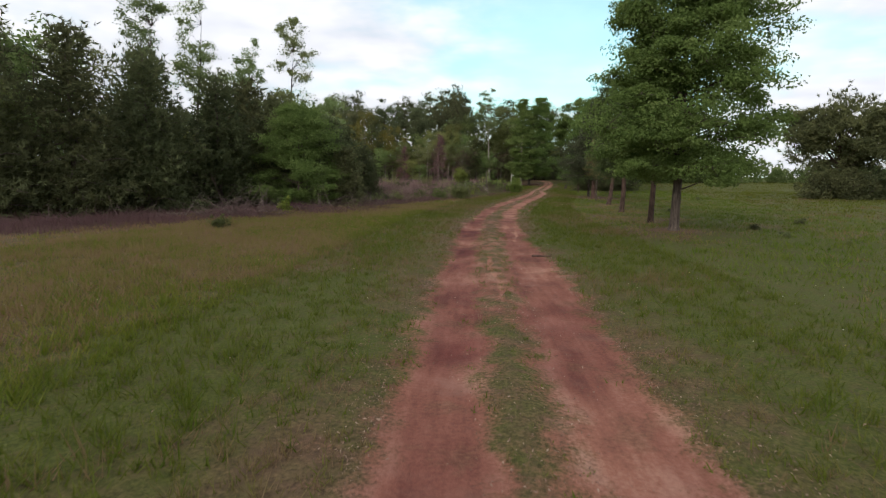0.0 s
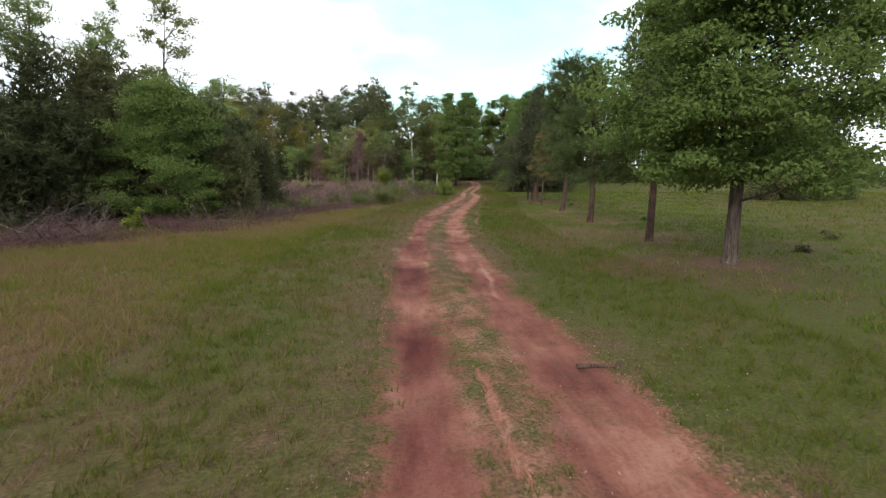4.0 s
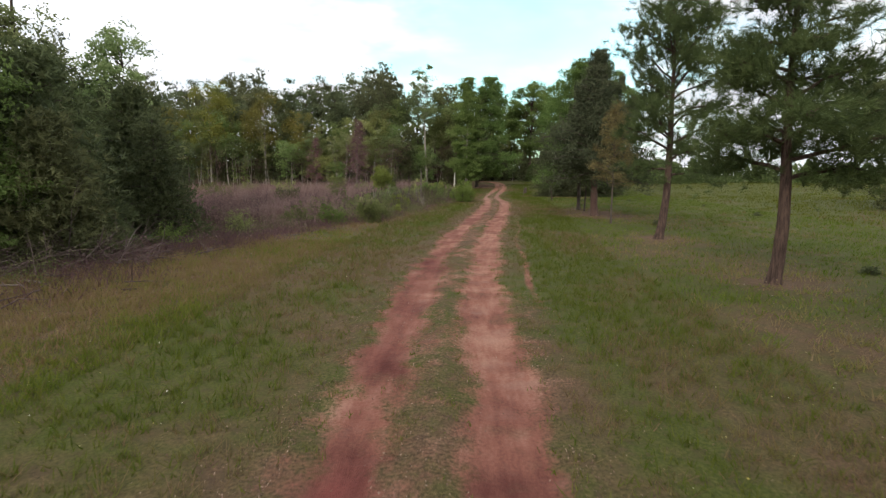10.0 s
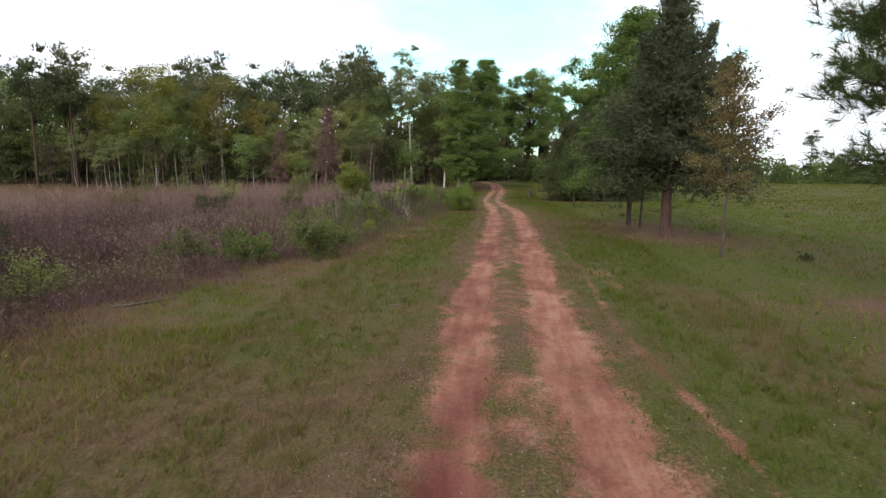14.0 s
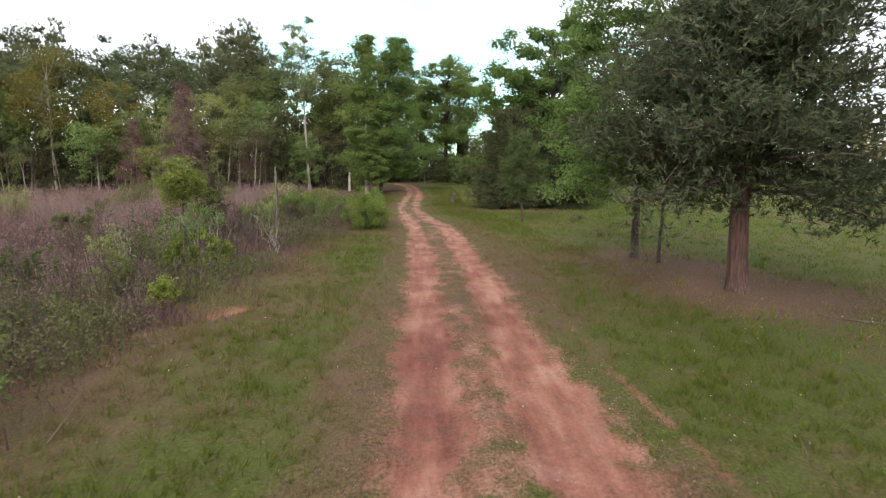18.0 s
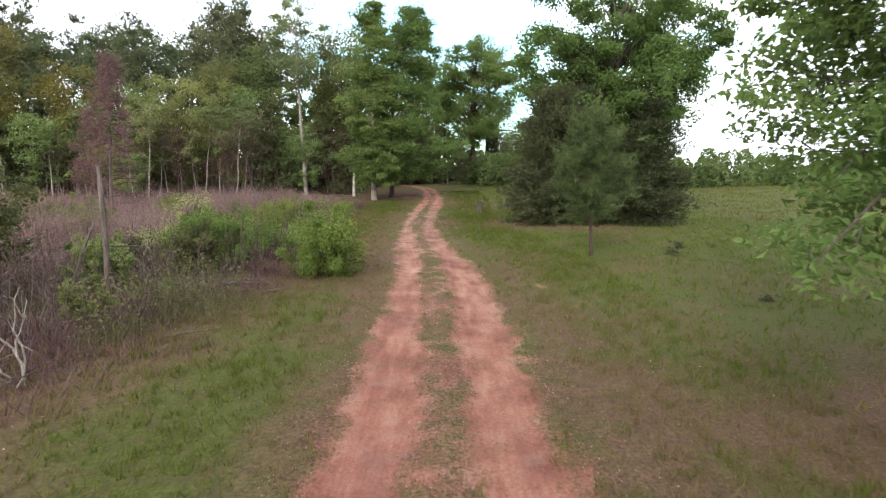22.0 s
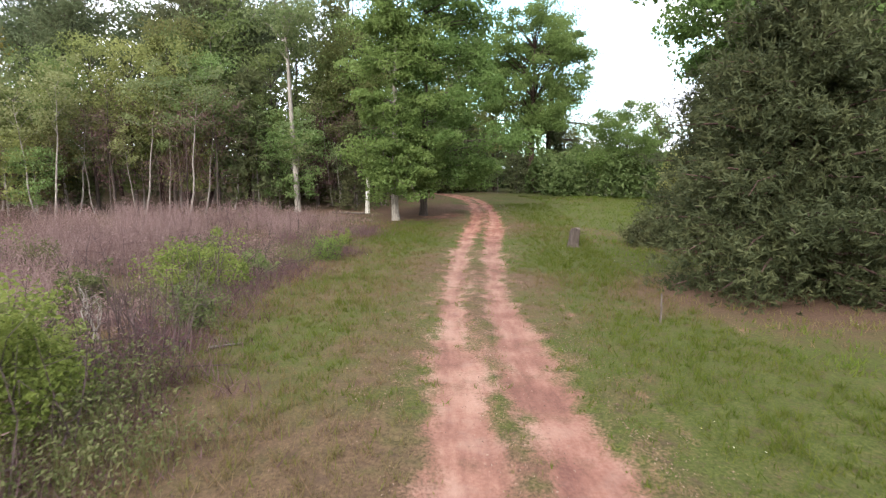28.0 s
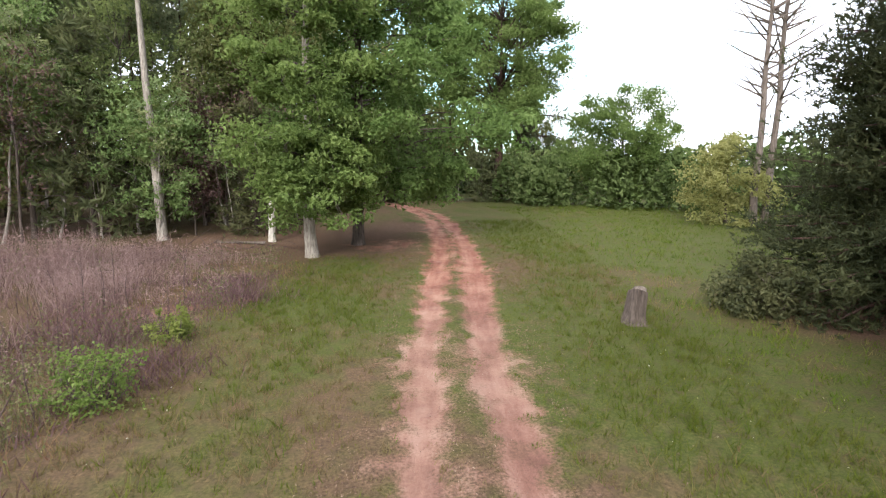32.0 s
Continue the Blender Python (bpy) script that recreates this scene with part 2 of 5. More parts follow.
def mat_leaf(name, dark, mid, light, through=0.42, vary=0.18):
    """Leaves whose colour runs with the attribute tint; some light passes through them."""
    m, nt, N, L, b = material(name)
    r = ramp(N, [(0.0, dark), (0.5, mid), (1.0, light)])
    L(attribute(N, "tint"), r.inputs[0])
    info = N("ShaderNodeObjectInfo")
    hue = N("ShaderNodeHueSaturation")
    v = N("ShaderNodeMapRange"); v.inputs["To Min"].default_value, v.inputs["To Max"].default_value = 1 - vary, 1 + vary
    L(info.outputs["Random"], v.inputs["Value"]); L(v.outputs[0], hue.inputs["Value"])
    turn = N("ShaderNodeMath"); turn.operation = "MULTIPLY"; turn.inputs[1].default_value = 7.31; L(info.outputs["Random"], turn.inputs[0])
    back = N("ShaderNodeMath"); back.operation = "FRACT"; L(turn.outputs[0], back.inputs[0])
    hv = N("ShaderNodeMapRange"); hv.inputs["To Min"].default_value, hv.inputs["To Max"].default_value = 0.5 - 0.16 * vary, 0.5 + 0.05 * vary
    L(back.outputs[0], hv.inputs["Value"]); L(hv.outputs[0], hue.inputs["Hue"])
    L(r.outputs[0], hue.inputs["Color"]); L(hue.outputs[0], b.inputs["Base Color"])
    b.inputs["Roughness"].default_value = 0.6
    t, mx = N("ShaderNodeBsdfTranslucent"), N("ShaderNodeMixShader")
    L(hue.outputs[0], t.inputs["Color"])
    mx.inputs[0].default_value = through
    L(b.outputs[0], mx.inputs[1]); L(t.outputs[0], mx.inputs[2])
    L(mx.outputs[0], nt.nodes["Material Output"].inputs[0])
    return m


def mat_bark(name, dark, light, scale=6.0, stretch=0.15):
    m, nt, N, L, b = material(name)
    tc = N("ShaderNodeTexCoord")
    mp = N("ShaderNodeMapping"); mp.inputs["Scale"].default_value = (1, 1, stretch); L(tc.outputs["Object"], mp.inputs["Vector"])
    n, n2 = noise_tex(N, L, scale * 3, 6, mp.outputs[0], 0.65), noise_tex(N, L, 1.3, 3, tc.outputs["Object"])
    r = ramp(N, [(0.35, dark), (0.65, light)]); L(n.outputs["Fac"], r.inputs[0])
    v = N("ShaderNodeMapRange"); v.inputs["To Min"].default_value, v.inputs["To Max"].default_value = 0.6, 1.4
    L(n2.outputs["Fac"], v.inputs["Value"])
    hs = N("ShaderNodeHueSaturation"); L(r.outputs[0], hs.inputs["Color"]); L(v.outputs[0], hs.inputs["Value"])
    L(hs.outputs[0], b.inputs["Base Color"])
    b.inputs["Roughness"].default_value = 0.9
    bump(N, L, n.outputs["Fac"], b, 0.9, 0.03)
    return m


EARTH = mat_earth()
LEAF_OAK = mat_leaf("leaf_oak", (0.074, 0.116, 0.031), (0.144, 0.212, 0.058), (0.212, 0.282, 0.092), 0.5, 0.12)
LEAF_WOOD = mat_leaf("leaf_woodland", (0.104, 0.142, 0.046), (0.200, 0.258, 0.086), (0.310, 0.365, 0.145), 0.5, 0.36)
LEAF_YELLOW = mat_leaf("leaf_young", (0.110, 0.115, 0.022), (0.20, 0.20, 0.042), (0.29, 0.28, 0.08))
LEAF_NEW = mat_leaf("leaf_new", (0.10, 0.075, 0.030), (0.19, 0.145, 0.062), (0.28, 0.23, 0.11))
LEAF_PALE = mat_leaf("leaf_pale", (0.12, 0.165, 0.062), (0.22, 0.28, 0.115), (0.34, 0.39, 0.19), 0.5, 0.3)
LEAF_CEDAR = mat_leaf("leaf_cedar", (0.058, 0.074, 0.036), (0.108, 0.126, 0.054), (0.165, 0.178, 0.080), 0.4, 0.2)
LEAF_GROVE_CEDAR = mat_leaf("leaf_grove_cedar", (0.038, 0.052, 0.024), (0.076, 0.094, 0.040), (0.125, 0.140, 0.060), 0.35, 0.2)
LEAF_OLD_CEDAR = mat_leaf("leaf_old_cedar", (0.044, 0.058, 0.032), (0.092, 0.110, 0.056), (0.150, 0.164, 0.092), 0.35)
LEAF_PINE = mat_leaf("leaf_pine", (0.066, 0.084, 0.044), (0.128, 0.154, 0.074), (0.210, 0.230, 0.114), 0.38, 0.25)
LEAF_ROW_PINE = mat_leaf("leaf_row_pine", (0.042, 0.064, 0.022), (0.086, 0.120, 0.040), (0.15, 0.19, 0.070), 0.25, 0.12)
LEAF_RUST = mat_leaf("leaf_rust", (0.090, 0.052, 0.042), (0.175, 0.108, 0.090), (0.26, 0.175, 0.15), 0.3)
LEAF_SHRUB = mat_leaf("leaf_shrub", (0.074, 0.112, 0.022), (0.150, 0.208, 0.046), (0.25, 0.31, 0.09), 0.5)
LEAF_BRIGHT = mat_leaf("leaf_bright", (0.11, 0.14, 0.022), (0.21, 0.26, 0.048), (0.32, 0.36, 0.09), 0.5, 0.08)
LEAF_OLIVE = mat_leaf("leaf_olive", (0.050, 0.068, 0.024), (0.105, 0.126, 0.044), (0.185, 0.195, 0.08), 0.4)
GRASS = mat_leaf("grass_blades", (0.072, 0.112, 0.010), (0.136, 0.152, 0.025), (0.215, 0.146, 0.082), 0.45)
SEDGE = mat_leaf("dry_sedge", (0.090, 0.053, 0.048), (0.190, 0.120, 0.108), (0.33, 0.230, 0.204), 0.35)
WEED = mat_leaf("weeds", (0.066, 0.078, 0.026), (0.128, 0.145, 0.050), (0.22, 0.205, 0.095), 0.35)
BARK = mat_bark("bark", (0.045, 0.034, 0.028), (0.14, 0.11, 0.09))
BARK_PINE = mat_bark("bark_pine", (0.032, 0.021, 0.017), (0.115, 0.074, 0.057))
BARK_CEDAR = mat_bark("bark_cedar", (0.046, 0.027, 0.022), (0.140, 0.086, 0.069), 8, 0.06)
BARK_PALE = mat_bark("bark_pale", (0.15, 0.125, 0.10), (0.40, 0.355, 0.30))
BARK_WHITE = mat_bark("bark_white", (0.34, 0.31, 0.26), (0.66, 0.61, 0.53))
DEADTWIG = mat_bark("dead_twigs", (0.045, 0.030, 0.027), (0.135, 0.095, 0.085), 8, 0.1)
DEADWOOD = mat_bark("deadwood", (0.070, 0.054, 0.044), (0.21, 0.17, 0.14), 8, 0.08)


# ---- geometry helpers ----
class Geo:
    """Gathers vertices, quads, triangles and tints, and makes one mesh of them."""

    def __init__(self):
        self.v, self.q, self.t, self.c, self.n = [], [], [], [], 0

    def add(self, v, faces, tint=0.5):
        v = np.asarray(v, float).reshape(-1, 3)
        f = np.asarray(faces, np.int64)
        (self.q if f.shape[1] == 4 else self.t).append(f + self.n)
        self.v.append(v)
        self.c.append(np.broadcast_to(np.asarray(tint, float), (len(v),)))
        self.n += len(v)

    def mesh(self, name, mat, smooth=False):
        me = bpy.data.meshes.new(name)
        v = np.concatenate(self.v).astype(np.float32)
        loops, totals = [], []
        for group, k in ((self.q, 4), (self.t, 3)):
            if group:
                f = np.concatenate(group)
                loops.append(f.ravel()); totals.append(np.full(len(f), k))
        loops, totals = np.concatenate(loops).astype(np.int32), np.concatenate(totals).astype(np.int32)
        me.vertices.add(len(v)); me.vertices.foreach_set("co", v.ravel())
        me.loops.add(len(loops)); me.loops.foreach_set("vertex_index", loops)
        me.polygons.add(len(totals))
        me.polygons.foreach_set("loop_start", np.concatenate([[0], np.cumsum(totals)[:-1]]).astype(np.int32))
        me.update(calc_edges=True)
        a = me.attributes.new("tint", "FLOAT", "POINT")
        a.data.foreach_set("value", np.concatenate(self.c).astype(np.float32))
        me.polygons.foreach_set("use_smooth", np.full(len(totals), smooth))
        me.materials.append(mat)
        return me


def part(name, geo, mat, parent, label="", smooth=False):
    ob = new(name, geo.mesh(name, mat, smooth))
    ob.parent = parent
    if label:
        ob["label"] = label
    return ob


def tube(geo, pts, radii, sides=7, graft=False):
    """A tapered round limb along a line of points; a grafted one grows out of the limb made before it."""
    P, R = np.array(pts, float), np.asarray(radii, float)
    root = int(((geo.v[0] - P[0]) ** 2).sum(1).argmin()) if graft and geo.v else -1
    if root >= 0:
        P[0] = geo.v[0][root]
    T = np.gradient(P, axis=0)
    T /= np.linalg.norm(T, axis=1)[:, None] + 1e-9
    ref = np.array([1.0, 0, 0]) if abs(T[:, 0]).mean() < 0.7 else np.array([0, 1.0, 0])
    A = np.cross(T, ref); A /= np.linalg.norm(A, axis=1)[:, None] + 1e-9
    B = np.cross(T, A)
    an = np.linspace(0, 2 * np.pi, sides, endpoint=False)
    V = P[:, None] + R[:, None, None] * (np.cos(an)[None, :, None] * A[:, None] + np.sin(an)[None, :, None] * B[:, None])
    n = len(P)
    i, j = np.meshgrid(np.arange(n - 1), np.arange(sides), indexing="ij")
    k = (j + 1) % sides
    F = np.stack([i * sides + j, i * sides + k, (i + 1) * sides + k, (i + 1) * sides + j], -1).reshape(-1, 4)
    if root >= 0:
        F[F == 0] = root - geo.n
    geo.add(V.reshape(-1, 3), F)


def unit(v):
    return v / (np.linalg.norm(v, axis=-1, keepdims=True) + 1e-9)


def add_leaves(geo, rng, C, size, tint, up=0.6, aspect=0.55, out=None, loose=0.8):
    """Four-cornered leaves round the points C."""
    n = len(C)
    if not n:
        return
    nor = unit(rng.normal(size=(n, 3)) * loose + np.array([0, 0, up]) + (0 if out is None else out))
    a = unit(np.cross(nor, rng.normal(size=(n, 3))))
    b = np.cross(nor, a)
    s = size * rng.uniform(0.6, 1.3, (n, 1))
    bend = nor * s * 0.12
    V = np.stack([C - a * s * 0.5 - bend, C + b * s * aspect * 0.5 + bend, C + a * s * 0.5 - bend, C - b * s * aspect * 0.5 + bend], 1)
    geo.add(V.reshape(-1, 3), np.arange(4 * n).reshape(n, 4), np.repeat(np.clip(tint, 0, 1), 4))


def add_blades(geo, rng, C, height, width, tint, lean=0.35):
    """Upright pointed blades standing at the points C."""
    n = len(C)
    an = rng.uniform(0, 2 * np.pi, n)
    w = np.stack([np.cos(an), np.sin(an), np.zeros(n)], 1) * (np.broadcast_to(width, (n,)) * rng.uniform(0.6, 1.3, n))[:, None] * 0.5
    h = np.broadcast_to(height, (n,)) * rng.uniform(0.55, 1.25, n)
    d = rng.normal(size=(n, 2)) * lean
    tip = C + np.stack([d[:, 0] * h, d[:, 1] * h, h], 1)
    V = np.stack([C - w, C + w, tip], 1)
    geo.add(V.reshape(-1, 3), np.arange(3 * n).reshape(n, 3), np.repeat(np.clip(tint, 0, 1), 3))


def add_needles(geo, rng, C, D, length, width, per, tint):
    """Tufts of needles at the points C that spread round the ways D."""
    n = len(C)
    C2, D2 = np.repeat(C, per, 0), np.repeat(D, per, 0)
    d = unit(D2 + rng.normal(size=(n * per, 3)) * 0.75)
    s = unit(np.cross(d, rng.normal(size=(n * per, 3)))) * width * 0.5
    ln = length * rng.uniform(0.7, 1.15, (n * per, 1))
    o = C2 - D2 * rng.uniform(0, 0.25, (n * per, 1))
    V = np.stack([o - s, o + s, o + d * ln], 1)
    geo.add(V.reshape(-1, 3), np.arange(3 * n * per).reshape(-1, 3), np.repeat(np.clip(np.repeat(tint, per) + rng.normal(size=n * per) * 0.08, 0, 1), 3))


# ---- the lie of the land ----
LAND_Y = [-60, 0, 14, 25, 45, 65, 85, 95, 102, 110, 118, 130, 160, 900]
LAND_Z = [0.5, 0.48, 0.45, 0.3, 0.2, 0.22, 0.28, 0.2, 0.02, 0.3, 0.75, 1.4, 1.8, 1.8]
ROAD_Y = [-20, 4, 8, 16, 27, 33, 42, 45, 50.5, 60.5, 65, 70, 75, 82.7, 88.5, 93.7, 100, 108.8, 112.3, 116.7, 120.8, 126.8, 130, 136, 144, 150]
ROAD_X = [0.6, 0.55, 0.5, 0.5, 0.62, 0.98, 1.85, 2.3, 3.15, 5.1, 6.0, 7.0, 7.8, 9.0, 9.4, 9.9, 10.85, 12.65, 13.5, 14.65, 15.3, 16.0, 16.1, 15.6, 13.5, 11.5]


def smooth_curve(y, ky, kx, reach=2.5):
    y = np.asarray(y, float)
    return sum(np.interp(y + o * reach, ky, kx) * w for o, w in ((-1, 0.25), (-0.5, 0.2), (0, 0.1), (0.5, 0.2), (1, 0.25)))


def road_x(y):
    return smooth_curve(y, ROAD_Y, ROAD_X)


def wobble(x, y, f=1.0, seed=0.0):
    """A smooth uneven field between about -1 and 1."""
    x, y = np.asarray(x, float) * f + seed, np.asarray(y, float) * f - seed * 1.7
    return (np.sin(x * 1.3 + 1.7 * np.sin(y * 0.7)) + np.sin(y * 1.1 + 2.1 * np.sin(x * 0.6 + 1.0)) + np.sin((x + y) * 2.3 + np.sin(x * 1.9 - y)) * 0.6 + np.sin((x - y) * 3.7 + 2 * np.sin(y * 1.3)) * 0.4) / 2.6


def land(x, y):
    x, y = np.asarray(x, float), np.asarray(y, float)
    z = smooth_curve(y, LAND_Y, LAND_Z, 4)
    away = np.clip((np.abs(x - road_x(y)) - 2.5) / 6, 0, 1)
    z = z + 0.26 * np.exp(-((x - 8.2) ** 2 + (y - 23.2) ** 2) / 14.0)
    return z + away * 0.05 * wobble(x, y, 0.5, 3)


def rut_parts(x, y):
    """How far a place lies in the wheel tracks, and in which of them: dirt, damp, depth."""
    o = x - road_x(y)
    half = np.interp(y, [0, 20, 45, 80, 90, 112, 125], [0.86, 0.92, 0.82, 0.84, 0.62, 0.68, 0.45])
    wl = np.interp(y, [0, 12, 30, 60, 80, 90, 100, 113, 122], [0.52, 0.55, 0.48, 0.52, 0.5, 0.42, 0.33, 0.5, 0.4])
    wr = np.interp(y, [0, 12, 30, 60, 80, 90, 100, 113, 122], [0.62, 0.66, 0.50, 0.60, 0.58, 0.45, 0.35, 0.5, 0.4])
    edge = 0.13 * wobble(x, y * 0.4, 1.1, 5) + 0.12 * wobble(x, y * 0.7, 3.3, 9) + 0.07 * wobble(x, y, 8.0, 15)
    left = np.clip((wl + edge - np.abs(o + half)) / 0.66 + 0.5, 0, 1)
    right = np.clip((wr + edge - np.abs(o - half)) / 0.66 + 0.5, 0, 1)
    mid = np.interp(y, [0, 8, 12, 20, 25, 45, 58, 75, 85, 92, 105, 110, 114, 122, 130], [0.2, 0.25, 0.75, 0.75, 0.35, 0.3, 0.32, 0.5, 0.42, 0.34, 0.22, 0.3, 0.9, 0.8, 0.6])
    middle = 0.72 * (np.abs(o) < half) * np.clip(mid + 0.35 * wobble(x * 1.5, y * 0.5, 1.7, 2), 0, 1)
    fringe = 0.5 * np.clip(1 - (np.abs(o) - half - 0.4) / 0.9, 0, 1) * np.clip(0.6 + 0.9 * wobble(x, y, 0.9, 7), 0, 1)
    old = np.clip(1.2 - np.abs(o - 2.15 - 0.1 * np.sin(y * 0.6)) / 0.15, 0, 1) * np.interp(y, [36, 39, 49, 53, 62, 66, 86, 89, 98, 102], [0, 0.66, 0.66, 0.5, 0.45, 0.2, 0.1, 0.36, 0.36, 0.1]) * (0.92 + 0.3 * wobble(x, y, 0.9, 13))
    dirt = np.maximum.reduce([left, right, middle, fringe, old])
    damp = left * np.interp(y, [0, 30, 45, 62, 75, 85], [0.85, 0.9, 0.75, 0.6, 0.35, 0.1]) + right * np.interp(y, [0, 6, 9, 16, 25, 40], [0.95, 0.85, 0.6, 0.8, 0.7, 0.3]) + old * 0.5
    return dirt, np.clip((np.clip(1 - left - right, 0, 1) * 0.25 * (y < 80) + damp) * (0.75 + 0.5 * wobble(x, y, 0.8, 11)), 0, 1), np.maximum(left, right)


GULLIES = [(9.5, 0.58, 17.0, 0.25, 0.07), (20.0, 1.4, 26.5, 1.83, 0.06)]


def gully(x, y):
    """Narrow channels that rain has washed along the track."""
    d = np.zeros_like(x)
    for y0, x0, y1, x1, w in GULLIES:
        u = np.clip((y - y0) / (y1 - y0), 0, 1)
        line = x0 + (x1 - x0) * u + 0.05 * np.sin(y * 1.7) + 0.02 * np.sin(y * 5.3)
        d = np.maximum(d, np.exp(-((x - line) / w) ** 2) * np.clip(np.minimum(y - y0, y1 - y), 0, 1))
    return d


def sedge_edge(y):
    return np.interp(y, [30, 38, 46, 50, 56, 60, 64, 68, 75, 80, 87, 92, 95, 101, 105, 110, 114], [-11.5, -9.8, -8.6, -6.6, -4.3, -2.2, -0.9, 0.1, 1.5, 3.2, 4.2, 4.4, 3.8, 4.3, 5.3, 6.2, 7.6])


BARE = [(0.6, 64.9, 0.55, 0.55, 0.8), (-0.6, 63.3, 0.4, 0.5, 0.6), (11.2, 78.6, 0.3, 0.5, 0.5), (4.7, 108.8, 0.7, 0.7, 0.55), (7.2, 111.2, 0.8, 0.6, 0.5), (-0.9, 62.8, 0.5, 0.4, 0.8), (15.4, 93.7, 0.25, 0.7, 0.55), (11.5, 76.7, 0.35, 0.6, 0.45), (6.75, 55.4, 0.45, 1.5, 0.34), (6.45, 53.2, 0.4, 1.0, 0.34), (12.0, 118.9, 2.2, 1.6, 0.42), (5.6, 109.5, 1.2, 1.6, 0.5), (2.6, 42.0, 0.5, 1.5, 0.4)]


def bare_dirt(x, y):
    d = np.zeros_like(x)
    for bx, by, rx, ry, k in BARE:
        q = ((x - bx) / rx) ** 2 + ((y - by) / ry) ** 2
        d = np.maximum(d, np.clip(1.15 - q + 0.5 * wobble(x, y, 1.5, bx), 0, 1) * min(0.85, 1.3 * k))
    return d


LUSH = [(-3.8, 7.0, 3.2, 3.4, 0.95), (-2.6, 12.0, 1.8, 4.0, 0.4), (9.0, 13.0, 5.5, 9.0, 0.7), (4.6, 7.5, 1.6, 5.0, 0.5), (-4.5, 23.0, 5.0, 6.0, 0.45), (3.2, 24.0, 0.7, 9.0, 0.5), (-3.5, 36.0, 3.5, 6.0, 0.3), (6.0, 45.0, 2.5, 7.0, 0.3), (1.5, 58.0, 1.3, 7.0, 0.5), (10.0, 60.0, 1.6, 6.0, 0.5), (4.2, 73.0, 1.0, 7.0, 0.45), (14.0, 88.0, 3.5, 9.0, 0.45), (15.5, 104.0, 3.5, 8.0, 0.45), (22.0, 122.0, 9.0, 12.0, 0.5), (8.0, 106.0, 1.5, 8.0, 0.2)]


def litter_bed(x, y):
    """How thickly fallen needles and leaves cover the grass under the old trees."""
    return np.clip(sum(1.25 * np.exp(-(((x - tx) ** 2 + (y - ty) ** 2) / r ** 2) ** 2) for tx, ty, r in ((8.2, 23.2, 1.0), (9.6, 31.0, 0.7), (10.3, 40.0, 0.7), (11.8, 50.4, 0.9), (13.4, 63.8, 2.1), (14.2, 67.0, 1.7), (13.8, 69.7, 1.4), (19.0, 97.2, 3.4), (23.8, 106.2, 3.0), (6.0, 121.0, 2.6), (10.0, 120.5, 3.4), (14.0, 124.0, 1.8))), 0, 1)


def straw_amount(x, y):
    o = x - road_x(y)
    s = 0.36 + 0.24 * (o < 0) * (y < 90) + 0.42 * wobble(x, y, 0.32, 4) + 0.3 * wobble(x, y, 1.1, 8) + 0.2 * wobble(x, y, 2.9, 12)
    s = s + 0.24 * np.clip((-o - 3.0) / 5, 0, 1) * np.clip((60 - y) / 12, 0, 1)
    s = s + 0.3 * np.exp(-((np.abs(o) - 1.9) / 0.8) ** 2) + 0.3 * np.exp(-(o / 0.6) ** 2)
    for tx, ty, r in ((8.2, 23.2, 3.0), (10.0, 32.5, 2.5), (10.8, 40.7, 2.0), (11.8, 50.4, 2.0), (13.4, 64, 3.6), (14.2, 70, 3.0), (19, 97, 5.5)):
        s = s + 0.6 * np.exp(-(((x - tx) ** 2 + (y - ty) ** 2) / r ** 2) ** 2)
    brown = np.clip((y - 40) / 9, 0, 1) * (y < 118) * np.exp(-(np.clip(x - sedge_edge(y), 0, 99) / (1.4 + 0.5 * wobble(0 * x, y, 0.7, 19) + 0.9 * np.exp(-((y - 76) / 9) ** 2))) ** 2)
    s = s + 0.65 * brown + 0.7 * np.exp(-((x - 4.1) / 0.7) ** 2 - ((y - 12.4) / 1.6) ** 2)
    s = s + 0.5 * np.exp(-((o - 2.6) / 0.8) ** 2 - ((y - 74) / 6) ** 2)
    s = s - 0.3 * np.clip((o - 5) / 8, 0, 1) * (y > 70) - 0.32 * np.clip((o - 7) / 9, 0, 1)
    for gx, gy, rx, ry, k in LUSH:
        s = s - k * np.exp(-((x - gx) / rx) ** 2 - ((y - gy) / ry) ** 2)
    s = s - 0.55 * np.exp(-((o - 2.7 - 0.25 * np.sin(y * 0.31)) / 0.5) ** 2) * (y > 18) * (y < 62) - 0.35 * np.exp(-((o + 2.9) / 0.6) ** 2) * (y > 56) * (y < 84)
    s = s + litter_bed(x, y)
    wood = np.clip((y - 114) / 4, 0, 1) * (o < -2)
    return np.clip(s + 0.5 * wood, 0, 1)


def sheet(name, X, Y, Z, dirt, damp, straw, across=0.0):
    """A sheet of ground on a grid."""
    ny, nx = X.shape
    i, j = np.meshgrid(np.arange(ny - 1), np.arange(nx - 1), indexing="ij")
    a = i * nx + j
    g = Geo()
    g.add(np.stack([X, Y, Z], -1).reshape(-1, 3), np.stack([a, a + 1, a + nx + 1, a + nx], -1).reshape(-1, 4))
    me = g.mesh(name, EARTH, True)
    for key, val in (("dirt", dirt), ("damp", damp), ("straw", straw), ("across", across + 0 * X), ("along", Y), ("litter", litter_bed(X, Y) * np.clip(0.7 + 0.5 * wobble(X, Y, 1.3, 29), 0, 1))):
        me.attributes.new(key, "FLOAT", "POINT").data.foreach_set("value", val.ravel().astype(np.float32))
    return new(name, me)


ROAD_HALF = 3.0


